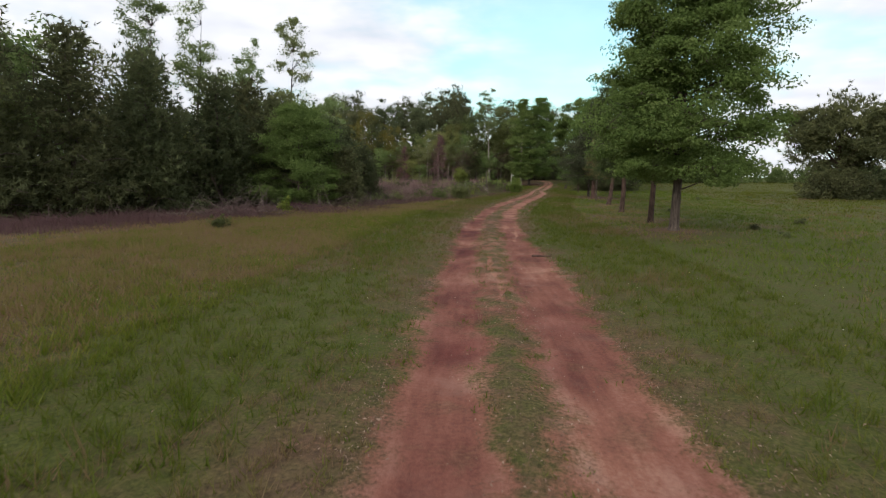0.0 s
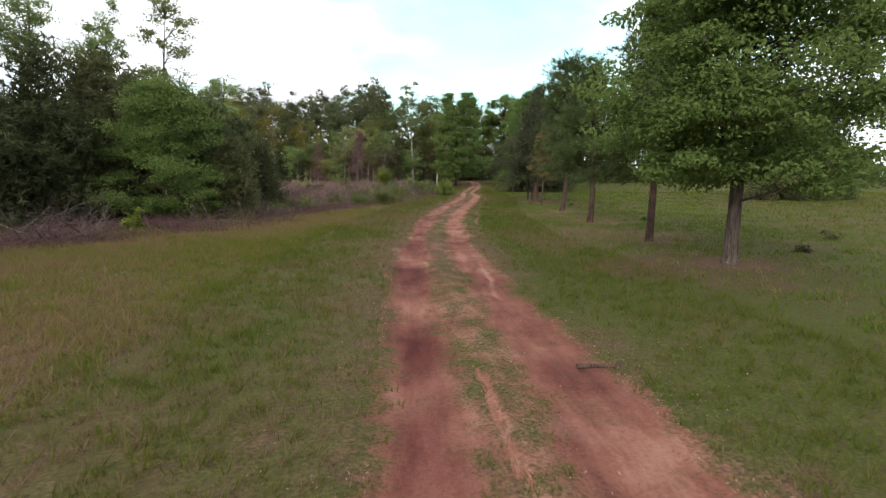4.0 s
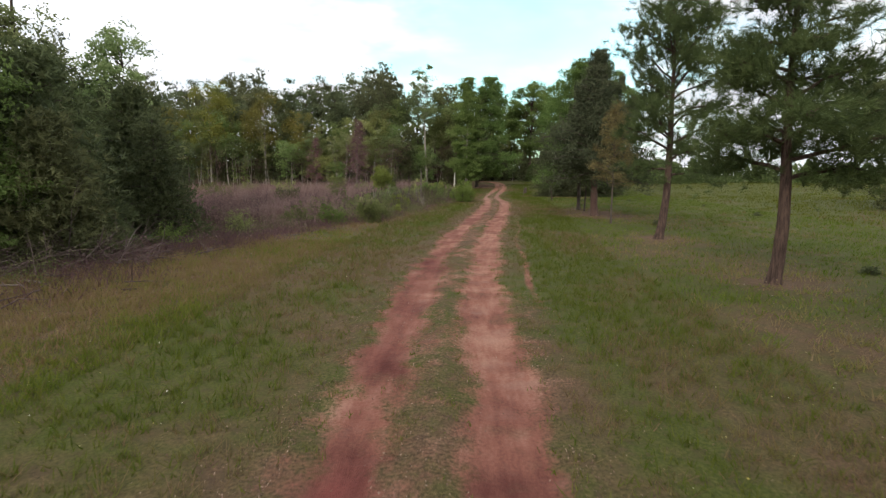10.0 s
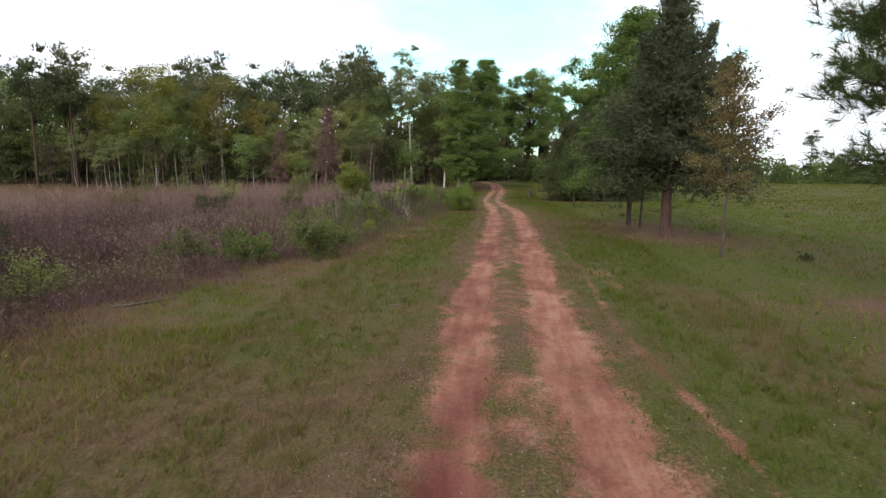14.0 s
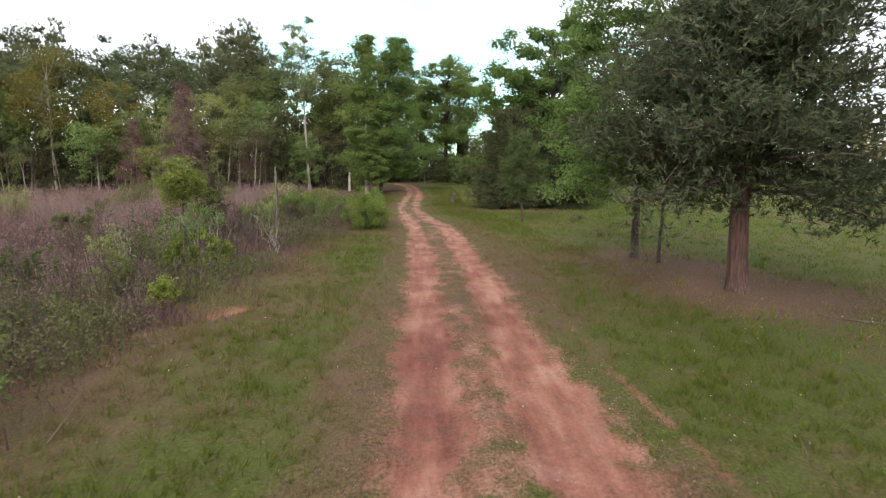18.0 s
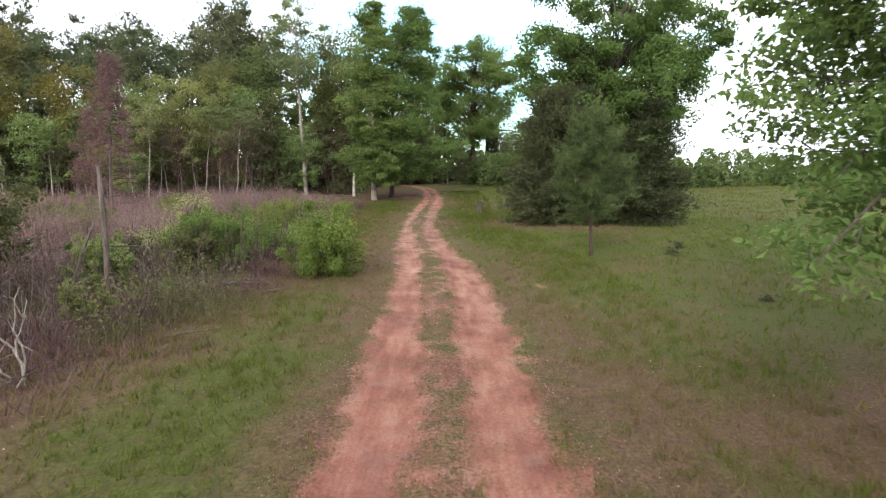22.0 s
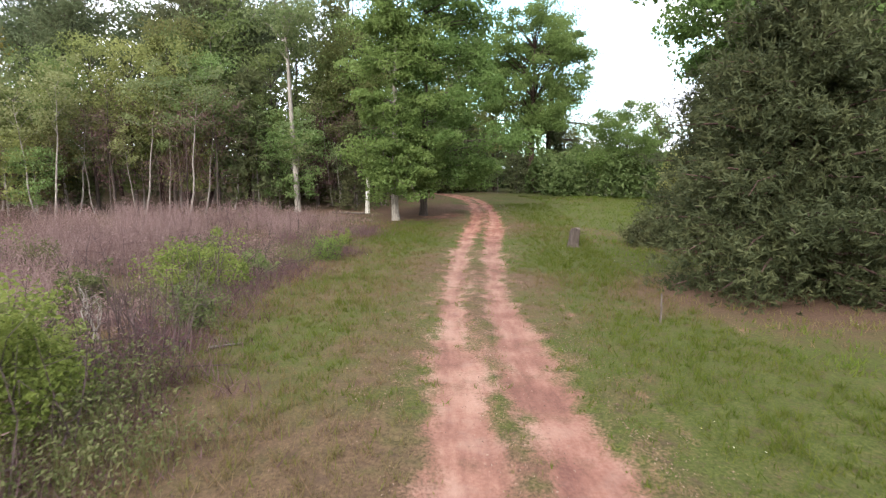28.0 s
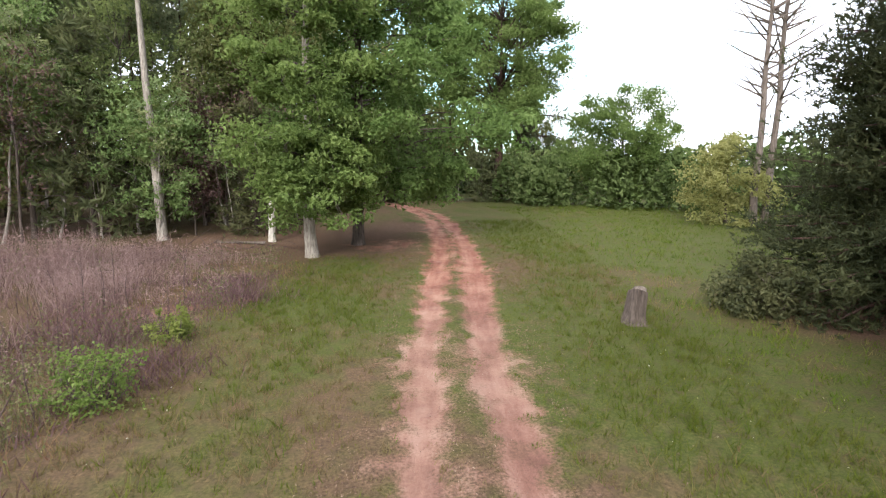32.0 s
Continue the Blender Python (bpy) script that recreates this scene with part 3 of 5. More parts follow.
def spaced(lo, fine_lo, fine_hi, hi, step):
    out = list(np.arange(fine_lo, fine_hi, step))
    s, v = step, fine_hi
    while v < hi:
        out.append(v); s *= 1.18; v += s
    out.append(hi)
    s, v, low = step, fine_lo, []
    while v > lo:
        s *= 1.18; v -= s; low.append(max(v, lo))
    return np.array(low[::-1] + out)


def build_ground():
    X, Y = np.meshgrid(spaced(-900, -25, 35, 900, 0.5), spaced(-300, -6, 150, 1400, 0.5))
    o = np.abs(X - road_x(Y))
    Z = land(X, Y) - 0.25 * ((o < ROAD_HALF - 0.7) & (Y > -18) & (Y < 149))
    bare = bare_dirt(X, Y)
    tagged(sheet("ground", X, Y, Z - 0.03 * bare, bare, bare * (Y < 60) * 0.7, straw_amount(X, Y)), "open grass field with patches of straw and bare red clay", "ground", kind="structure")
    U, Y = np.meshgrid(np.linspace(-ROAD_HALF, ROAD_HALF, 97), np.arange(-17.5, 148.6, 0.2))
    X = U + road_x(Y)
    dirt, damp, depth = rut_parts(X, Y)
    wash = gully(X, Y)
    dirt, damp = np.maximum(dirt, wash), damp * (1 - wash)
    bare = bare_dirt(X, Y)
    Z = land(X, Y) + 0.012 - 0.04 * wash - 0.055 * depth + 0.012 * wobble(X, Y, 3.0, 1) * (np.abs(U) < 2.4) + 0.02 * np.exp(-(U / 0.35) ** 2) - 0.012 * depth * (0.5 + 0.5 * wobble(X, Y * 0.3, 6.0, 6))
    tagged(sheet("dirt_road", X, Y, Z, np.maximum(dirt, bare), damp, straw_amount(X, Y), U), "rutted red clay farm track with a grassy middle strip", "dirt road", kind="structure")


build_ground()


# ---- plants ----
def thing(name, x, y, label, category, group="", sink=0.03):
    e = new(name)
    e.empty_display_size = 0.3
    e.matrix_basis = pose(x, y, float(land(x, y)) - sink)
    return tagged(e, label, category, group)


def trunk_line(rng, height, lean=(0, 0), crook=0.03, n=9):
    t = np.linspace(0, 1, n)
    w = np.cumsum(rng.normal(size=(n, 2)) * crook * height / n, 0) * (t > 0)[:, None]
    return np.stack([w[:, 0] + lean[0] * t ** 1.3, w[:, 1] + lean[1] * t ** 1.3, t * height], 1)


def along(P, f):
    s = np.asarray(f) * (len(P) - 1)
    i = np.clip(s.astype(int), 0, len(P) - 2)
    u = (s - i)[..., None]
    return P[i] * (1 - u) + P[i + 1] * u


def cone_mesh():
    """A pine cone: rings of scales round a tapering core."""
    g = Geo()
    z = np.linspace(0, 0.11, 7)
    r = np.array([0.012, 0.034, 0.042, 0.040, 0.033, 0.022, 0.006])
    tube(g, np.stack([0 * z, 0 * z, z], 1), r * 0.75, 7)
    for i in range(5):
        an = np.linspace(0, 2 * np.pi, 8, endpoint=False) + i * 0.4
        c, q = np.cos(an), np.sin(an)
        a = np.stack([c * r[i + 1] * 0.6, q * r[i + 1] * 0.6, 0 * an + z[i + 1]], 1)
        b = np.stack([c * r[i + 1] * 1.25, q * r[i + 1] * 1.25, 0 * an + z[i + 1] + 0.012], 1)
        w = np.stack([-q, c, 0 * an], 1) * 0.012
        g.add(np.stack([a - w, b - w * 0.6, b + w * 0.6, a + w], 1).reshape(-1, 3), np.arange(32).reshape(8, 4))
    return g.mesh("cone", BARK_PINE)


CONE = cone_mesh()


def grow(name, x, y, label, category, seed, height, radius, girth, first, limbs, kind, leaf, bark, leaf_mat, group="",
         lean=(0, 0), profile="oval", count=10000, top=1.0, rise=0.35, clump=0.6, flat=0.45, sparse=0.0, split=False, sag=0.16, coarse=False, bare=0.22, skirt=False, crook=0.03, boughs=(), shift=(0, 0), limb_bark=None, tier=0.0, leaders=(), loose=0.75, cones=0, sweep=0.0):
    """A tree: a tapered trunk with a flared foot, limbs that leave it, and a crown of leaves or needles on the limbs."""
    rng = np.random.default_rng(seed)
    e = thing(name, x, y, label, category, group)
    if profile == "cloud":
        top = 0.78
    P = trunk_line(rng, height * top, lean, crook)
    P[:, 0] += sweep * (1 - np.exp(-P[:, 2] / 1.8))
    wood = Geo()
    fine = np.concatenate([[0, 0.012, 0.03], np.linspace(0.07, 1, 9)])
    rad = girth * (1 - fine) ** 0.8 * 0.92 + girth * 0.08
    rad[:3] *= (1.32, 1.15, 1.05)
    tube(wood, along(P, fine), rad, 6 if coarse else 10)
    C, D, T, S = [], [], [], []
    for i in range(limbs):
        g = Geo() if split else wood
        if profile == "cloud":           # billows of leaves held up by forking limbs
            w = unit(rng.normal(size=3)) * rng.uniform(0.1, 1.0) ** 0.45
            if skirt:                    # widest low down
                v = rng.uniform(0, 1)
                r = radius * (1.02 - v ** 1.9) ** 0.7 * min(1, 0.66 + 2.2 * v) * math.sqrt(rng.uniform(0.08, 1))
                an = rng.uniform(0, 6.283)
                w = np.array([math.cos(an) * r / radius, math.sin(an) * r / radius, 2 * v - 1])
            mid = along(P, 0.5)[:2] * (1 + 0.6 * w[2]) + shift
            low = 1.0 if skirt else min(1.0, 1.0 + 0.35 * w[2])
            c = np.array([mid[0] + radius * w[0] * low, mid[1] + radius * w[1] * low, height * ((1 + first) / 2 + (1 - first) / 2 * w[2])])
            far = math.hypot(c[0] - mid[0], c[1] - mid[1])
            if tier:                     # boughs lie in storeys that droop outwards
                c[2] += 0.4 * (tier * (round(c[2] / tier - 0.25) + 0.25) - c[2]) - 0.025 * far ** 1.5
            a = along(P, min(0.97, max(first * (0.85 if skirt else 0.6), (c[2] - far * (0.2 if skirt else 0.7)) / height / top)))
            if a[2] > c[2]:
                a = along(P, max(0.03, c[2] / height * 0.9))
            tube(g, np.stack([a, (a + c) / 2 + [0, 0, 0.08 * far], c]), [girth * 0.2, girth * 0.11, 0.01], 3 if coarse else 5, not split)
            r = clump * rng.uniform(0.55, 1.35)
            for k in range(1 if coarse else 6):
                d = c if coarse else c + unit(rng.normal(size=3)) * r * rng.uniform(0.4, 1.1) * np.array([1, 1, 0.5 if tier else 0.7])
                if split:
                    tube(g, np.stack([c, d]), [0.02, 0.006], 3, split)
                C.append(d); S.append(r if coarse else r * 0.75); D.append(unit(w + [0, 0, 0.4])); T.append(rng.uniform(0.2, 0.8))
            if split:
                part("branch", g, limb_bark or bark, e)
            continue
        u = (i + rng.uniform(0.1, 0.9)) / limbs
        h = first + (1 - first) * u ** 0.95
        if profile == "oval":
            R = radius * (math.sin(math.pi * (0.24 + 0.74 * u ** 0.9)) ** 0.7)
        elif profile == "cone":
            R = radius * (1.04 - u) ** 0.85
        elif profile == "spire":
            R = radius * (1.03 - u) ** 1.15 + 0.12
        elif profile == "dome":
            R = radius * (math.sqrt(max(0.05, 1 - (u * 1.01) ** 2.6)))
        else:
            R = radius * (0.6 + 0.4 * math.sin(math.pi * u)) * (1 if u < 0.85 else 0.75)
        R *= rng.uniform(0.75, 1.1)
        az = i * 2.39996 + rng.uniform(-0.5, 0.5)
        el = rise * (0.35 + 1.3 * u) + rng.normal() * 0.12
        a = along(P, min(h, 0.985))
        n = 6
        t = np.linspace(0, 1, n)[:, None]
        way = np.array([math.cos(az) * math.cos(el), math.sin(az) * math.cos(el), math.sin(el)])
        Lp = a + way * R * t + np.array([0, 0, -1.0]) * R * sag * t ** 2.2 + np.cumsum(rng.normal(size=(n, 3)) * R * 0.025, 0) * (t > 0)
        tube(g, Lp, girth * (0.36 - 0.22 * u) * (1 - t[:, 0]) ** 0.7 * 0.9 + 0.008, 3 if coarse else 5, not split)
        m = max(2, int(R / clump * 1.7))
        for j in range(m):
            s = bare + (1 - bare) * (j + rng.uniform(0, 1)) / m
            if rng.random() < sparse:
                continue
            base = along(Lp, s)
            side = unit(rng.normal(size=3) * np.array([1, 1, 0.35]))
            reach = R * 0.42 * (1.1 - s) + clump * 0.35
            c = base + side * reach * rng.uniform(0.15, 1.0)
            if split and rng.random() < 0.6:
                tube(g, np.stack([base, (base + c) / 2 + [0, 0, 0.04], c]), [0.022, 0.015, 0.006], 3, split)
            C.append(c); S.append(clump * rng.uniform(0.7, 1.3) * (1.15 - 0.6 * u if profile == "spire" else 1)); D.append(unit(side + way + np.array([0, 0, 0.5]))); T.append(rng.uniform(0.2, 0.8))
        if split:
            limb = part("branch", g, limb_bark or bark, e)
            for k in range(cones if R > 1.0 else 0):
                cone = new("cone", CONE)
                cone.parent = limb
                cone.matrix_basis = Matrix.Translation(along(Lp, rng.uniform(0.45, 0.95)) - [0, 0, 0.05]) @ Matrix.Rotation(rng.uniform(0, 6.28), 4, "Z") @ Matrix.Rotation(2.4, 4, "X")
    for bx, by, bz in boughs:            # low boughs that hang out over the grass
        g = Geo()
        a = along(P, min(0.9, (bz + 1.8) / height))
        t = np.linspace(0, 1, 6)[:, None]
        end = np.array([bx, by, bz])
        Lp = a + (end - a) * t + np.array([0, 0, 0.9]) * np.sin(t * np.pi) * 0.8 + np.cumsum(rng.normal(size=(6, 3)) * 0.06, 0) * (t > 0)
        tube(g, Lp, np.linspace(girth * 0.18, 0.01, 6), 5)
        for j in range(16):
            b = along(Lp, 0.1 + 0.9 * (j + rng.uniform(0, 1)) / 16)
            c = b + rng.normal(size=3) * [0.45, 0.45, 0.3] - [0, 0, 0.15]
            tube(g, np.stack([b, c]), [0.012, 0.005], 3, True)
            C.append(c); S.append(0.62); D.append(unit(c - a)); T.append(rng.uniform(0.2, 0.8))
        part("branch", g, limb_bark or bark, e)
    for lx, ly, lh in leaders:           # side leaders that end in spires of their own
        g = Geo()
        a = along(P, min(0.8, lh / height * 0.5))
        end = np.array([lx, ly, lh])
        t = np.linspace(0, 1, 7)[:, None]
        Lp = a + (end - a) * np.concatenate([t ** 0.6, t ** 0.6, t], 1)
        tube(g, Lp, np.linspace(girth * 0.3, 0.01, 7), 5)
        for j in range(26):
            u = 0.35 + 0.65 * j / 25
            b = along(Lp, u)
            q = rng.uniform(0, 6.283)
            w = np.array([math.cos(q), math.sin(q), 0.7])
            c = b + w * (1.02 - u) * 1.3 * rng.uniform(0.3, 1)
            C.append(c); S.append(clump * (0.25 + 0.6 * (1 - u))); D.append(unit(w + [0, 0, 0.9])); T.append(rng.uniform(0.2, 0.8))
        part("branch", g, limb_bark or bark, e)
    part("trunk", wood, bark, e, "", True)
    C, D, T, S = np.array(C), np.array(D), np.array(T), np.array(S)
    g = Geo()
    per = max(1, count // len(C))
    if kind == "needle":
        tufts = max(1, per // 36)
        off = rng.normal(size=(len(C), tufts, 3)) * S[:, None, None] * np.array([1, 1, flat])
        CC = (C[:, None] + off).reshape(-1, 3)
        DD = unit(np.repeat(D, tufts, 0) + rng.normal(size=(len(CC), 3)) * 0.4 + off.reshape(-1, 3))
        add_needles(g, rng, CC, DD, leaf, leaf * 0.045, 36, np.repeat(T, tufts))
    elif kind == "spray":                # flat scaly sprays that point out and up
        tufts = max(1, per // 7)
        off = rng.normal(size=(len(C), tufts, 3)) * S[:, None, None] * np.array([0.75, 0.75, flat])
        CC = (C[:, None] + off).reshape(-1, 3)
        CC[:, 2] = np.maximum(CC[:, 2], 0.12)
        DD = unit(np.repeat(D, tufts, 0) + rng.normal(size=(len(CC), 3)) * 0.35)
        add_needles(g, rng, CC, DD, leaf, leaf * 0.24, 7, np.repeat(T, tufts))
    else:
        way = unit(rng.normal(size=(len(C), per, 3)))
        off = way * rng.uniform(0.05, 1.0, (len(C), per, 1)) ** 0.55 * S[:, None, None] * np.array([1, 1, flat])
        CC = (C[:, None] + off).reshape(-1, 3)
        CC[:, 2] = np.maximum(CC[:, 2], 0.05)
        tt = np.repeat(T, per) + rng.normal(size=len(CC)) * 0.09
        add_leaves(g, rng, CC, leaf, tt, 0.4 if kind == "broad" else 0.15, 0.55 if kind == "broad" else 0.2, way.reshape(-1, 3) * 0.8, loose)
    part("crown", g, leaf_mat, e)
    return e


def shrub(name, x, y, label, category, seed, height, radius, leaf, leaf_mat, count, group="", stems=9, bark=BARK):
    """A bush of many stems from one root with leaves on their upper parts."""
    rng = np.random.default_rng(seed)
    e = thing(name, x, y, label, category, group)
    C = []
    for i in range(stems):
        g = Geo()
        az, out = rng.uniform(0, 6.28), radius * math.sqrt(rng.uniform(0.05, 1)) * 0.85
        h = height * rng.uniform(0.6, 0.95) * (1 - 0.35 * (out / radius) ** 2)
        t = np.linspace(0, 1, 5)[:, None]
        P = np.array([math.cos(az) * out * 0.25, math.sin(az) * out * 0.25, 0]) + t ** 0.8 * np.array([math.cos(az) * out * 0.75, math.sin(az) * out * 0.75, 0]) + t * np.array([0, 0, h])
        P += np.cumsum(rng.normal(size=(5, 3)) * 0.03 * height, 0) * (t > 0)
        tube(g, P, np.linspace(0.022, 0.005, 5) * max(0.7, height / 2), 5)
        for k in range(8):
            c = along(P, rng.uniform(0.25, 1.0))
            d = c + rng.normal(size=3) * radius * 0.27
            tube(g, np.stack([c, d]), [0.008, 0.003], 3, True)
            C.append(d)
        part("stem", g, bark, e)
    C = np.array(C)
    per = max(1, count // len(C))
    way = unit(rng.normal(size=(len(C), per, 3)))
    CC = (C[:, None] + way * rng.uniform(0.1, 1.0, (len(C), per, 1)) ** 0.5 * radius * rng.uniform(0.14, 0.36, (len(C), 1, 1))).reshape(-1, 3)
    CC[:, 2] = np.abs(CC[:, 2]) + 0.03
    T = np.repeat(rng.uniform(0.2, 0.8, len(C)), per) + rng.normal(size=len(CC)) * 0.15
    g = Geo()
    add_leaves(g, rng, CC, leaf, T, 0.5, 0.6, way.reshape(-1, 3) * 0.7)
    part("foliage", g, leaf_mat, e)
    return e


ROW = "trees beside the track"
grow("oak", 8.15, 23.2, "broad young oak in full fresh green leaf beside the track", "tree", 1, 14.2, 3.3, 0.19, 0.16, 270, "broad", 0.135, BARK, LEAF_OAK, ROW, count=160000, clump=0.92, flat=0.42, profile="cloud", split=True, skirt=True, shift=(0.1, -0.1), tier=0.85)
grow("pine_tree", 9.6, 31.0, "dark young pine with dense long needles", "tree", 2, 9.6, 2.9, 0.16, 0.3, 36, "needle", 0.34, BARK_PINE, LEAF_ROW_PINE, ROW, profile="cone", count=90000, clump=0.36, flat=0.6, rise=0.4, split=True, bare=0.35, cones=2)
grow("pine_tree", 10.3, 40.0, "young pine with a low side branch in the grass", "tree", 3, 8.9, 2.7, 0.18, 0.3, 32, "needle", 0.34, BARK_PINE, LEAF_ROW_PINE, ROW, profile="cone", count=78000, clump=0.38, flat=0.55, rise=0.45, split=True, bare=0.4, cones=2)
grow("pine_tree", 11.8, 50.4, "tall open pine with upswept limbs", "tree", 4, 10.4, 3.0, 0.19, 0.27, 32, "needle", 0.34, BARK_PINE, LEAF_ROW_PINE, ROW, profile="column", count=92000, clump=0.4, flat=0.6, rise=0.75, split=True, bare=0.45, cones=2, sweep=0.4)
grow("young_tree", 12.3, 58.0, "thin young tree with small rusty new leaves", "tree", 5, 6.8, 1.7, 0.06, 0.32, 30, "broad", 0.09, BARK, LEAF_NEW, ROW, profile="oval", count=8000, clump=0.35, flat=0.7, rise=0.9, split=True)
grow("cedar", 13.3, 64.2, "old red cedar with shredding reddish bark and spired top", "tree", 6, 11.3, 4.3, 0.26, 0.24, 140, "spray", 0.18, BARK_CEDAR, LEAF_OLD_CEDAR, ROW, profile="spire", count=150000, clump=0.52, flat=0.5, rise=0.42, split=True, sag=0.14, bare=0.12, limb_bark=BARK, leaders=((1.5, -0.3, 9.6), (2.6, 0.2, 8.2), (-1.3, 0.6, 9.0), (0.6, 1.2, 10.0)), boughs=((-3.4, -0.6, 2.4), (1.5, -3.0, 2.6), (3.6, -1.2, 2.3), (4.2, 0.4, 2.8)))
grow("oak", 13.8, 69.7, "slender oak with drooping low boughs", "tree", 7, 11.6, 2.9, 0.15, 0.24, 100, "broad", 0.125, BARK, LEAF_OAK, ROW, count=60000, clump=0.85, flat=0.4, profile="cloud", split=True, skirt=True, tier=0.8, boughs=((-3.5, -0.7, 2.2), (-3.1, -1.5, 2.5), (-3.0, 0.5, 2.8), (-2.4, -2.0, 2.6), (1.2, -2.6, 2.4), (2.6, -1.0, 2.3)))
grow("young_pine", 15.0, 83.4, "small bushy pine on a thin bare stem", "tree", 8, 5.3, 1.5, 0.07, 0.28, 28, "needle", 0.25, BARK_PINE, LEAF_ROW_PINE, ROW, profile="oval", count=40000, clump=0.26, flat=0.65, rise=0.35, split=True)

# cedars and the big hardwood past the small pine
GROVE = "grove beside the field"
grove_cedar = grow("cedar", 19.2, 97.2, "dense dark cedar with boughs down to the grass", "tree", 11, 8.2, 3.4, 0.2, 0.03, 150, "spray", 0.2, BARK_CEDAR, LEAF_GROVE_CEDAR, GROVE, profile="dome", count=125000, clump=0.5, flat=0.42, rise=0.28)
copy_thing(grove_cedar, pose(24.2, 96.6, float(land(24.2, 96.6)) - 0.03, 0, 0, 130) @ Matrix.Scale(0.95, 4))
tagged(copy_thing(grove_cedar, pose(23.8, 106.2, float(land(23.8, 106.2)) - 0.03, 0, 0, 250)), "spreading dark cedar at the edge of the grass")
grow("hardwood", 24.0, 99.8, "tall spreading hardwood behind the cedars", "tree", 14, 17.0, 6.9, 0.33, 0.2, 130, "broad", 0.24, BARK, LEAF_OAK, GROVE, count=74000, clump=1.1, flat=0.65, profile="cloud", split=True)
tagged(copy_thing(grove_cedar, pose(22.0, 99.0, float(land(22.0, 99.0)) - 0.03, 0, 0, 60) @ Matrix.Diagonal((0.85, 0.85, 1.32, 1))), "tall dark cedar grown up through the hardwood")
shrub("cedar_bush", 20.9, 107.4, "low dark evergreen bush in the grass", "bush", 15, 1.3, 1.2, 0.14, LEAF_CEDAR, 6000, stems=14)
grow("young_tree", 13.9, 68.4, "slim young tree with a bare stem beside the oak", "tree", 16, 6.4, 1.7, 0.07, 0.36, 30, "broad", 0.12, BARK, LEAF_OAK, ROW, count=7000, clump=0.6, flat=0.5, profile="cloud", split=True, crook=0.05)

# wood edge on the far side of the sedge field
EDGE = "wood edge trees"
grow("pale_tree", 2.5, 121.6, "tall slim hardwood with a pale straight trunk", "tree", 21, 20.5, 2.9, 0.21, 0.45, 34, "broad", 0.2, BARK_PALE, LEAF_PALE, EDGE, count=9000, clump=0.95, flat=0.6, profile="cloud", lean=(-0.5, 0), split=True, crook=0.035)
grow("hardwood", 9.0, 116.8, "leafy hardwood with a pale flared foot", "tree", 22, 18.0, 2.7, 0.24, 0.09, 100, "broad", 0.2, BARK_PALE, LEAF_OAK, EDGE, count=52000, clump=1.05, flat=0.5, profile="cloud", split=True, skirt=True, tier=1.0, boughs=((0.9, -1.4, 1.7), (-0.4, -1.6, 2.0), (1.8, 0.2, 2.2), (0.8, -1.8, 3.2), (-0.9, -1.5, 3.6), (1.8, -1.2, 3.0), (0.4, -2.0, 5.0), (-0.9, -2.0, 6.2)), limb_bark=BARK)
grow("hardwood", 10.9, 119.4, "leafy hardwood at the bend of the track", "tree", 23, 18.0, 4.7, 0.26, 0.13, 100, "broad", 0.22, BARK, LEAF_OAK, EDGE, count=46000, clump=1.2, flat=0.6, profile="cloud", split=True, skirt=True, shift=(2.1, 0.6))
grow("leaning_tree", -4.6, 129.6, "crooked bare-stemmed tree leaning towards the field", "tree", 24, 15, 2.6, 0.19, 0.45, 24, "broad", 0.22, BARK_PALE, LEAF_PALE, EDGE, count=6500, clump=1.1, flat=0.6, profile="cloud", lean=(-3.2, -0.4), split=True, crook=0.08)
grow("pine_tree", 28.2, 147.5, "tall old pine behind the end of the track", "tree", 25, 20.5, 5.4, 0.4, 0.3, 44, "needle", 0.46, BARK_PINE, LEAF_PINE, EDGE, count=46000, clump=0.75, flat=0.5, rise=0.25, profile="dome", split=True, bare=0.4)
grow("hardwood", 24.9, 143.2, "broad hardwood with a reddish trunk at the end of the track", "tree", 26, 20.0, 6.4, 0.42, 0.25, 110, "broad", 0.26, BARK_PINE, LEAF_OAK, EDGE, count=52000, clump=1.4, flat=0.6, profile="cloud")
grow("rust_tree", 3.4, 126.0, "brown-leaved young tree inside the wood edge", "tree", 28, 6.5, 2.0, 0.1, 0.1, 34, "scale", 0.2, BARK, LEAF_RUST, EDGE, profile="dome", count=5000, clump=0.5, flat=0.6)
grow("rust_tree", -16.0, 119.5, "olive-brown young cedar at the wood edge", "tree", 29, 8.0, 2.3, 0.1, 0.08, 36, "scale", 0.2, BARK, LEAF_RUST, EDGE, profile="cone", count=8000, clump=0.55, flat=0.6)

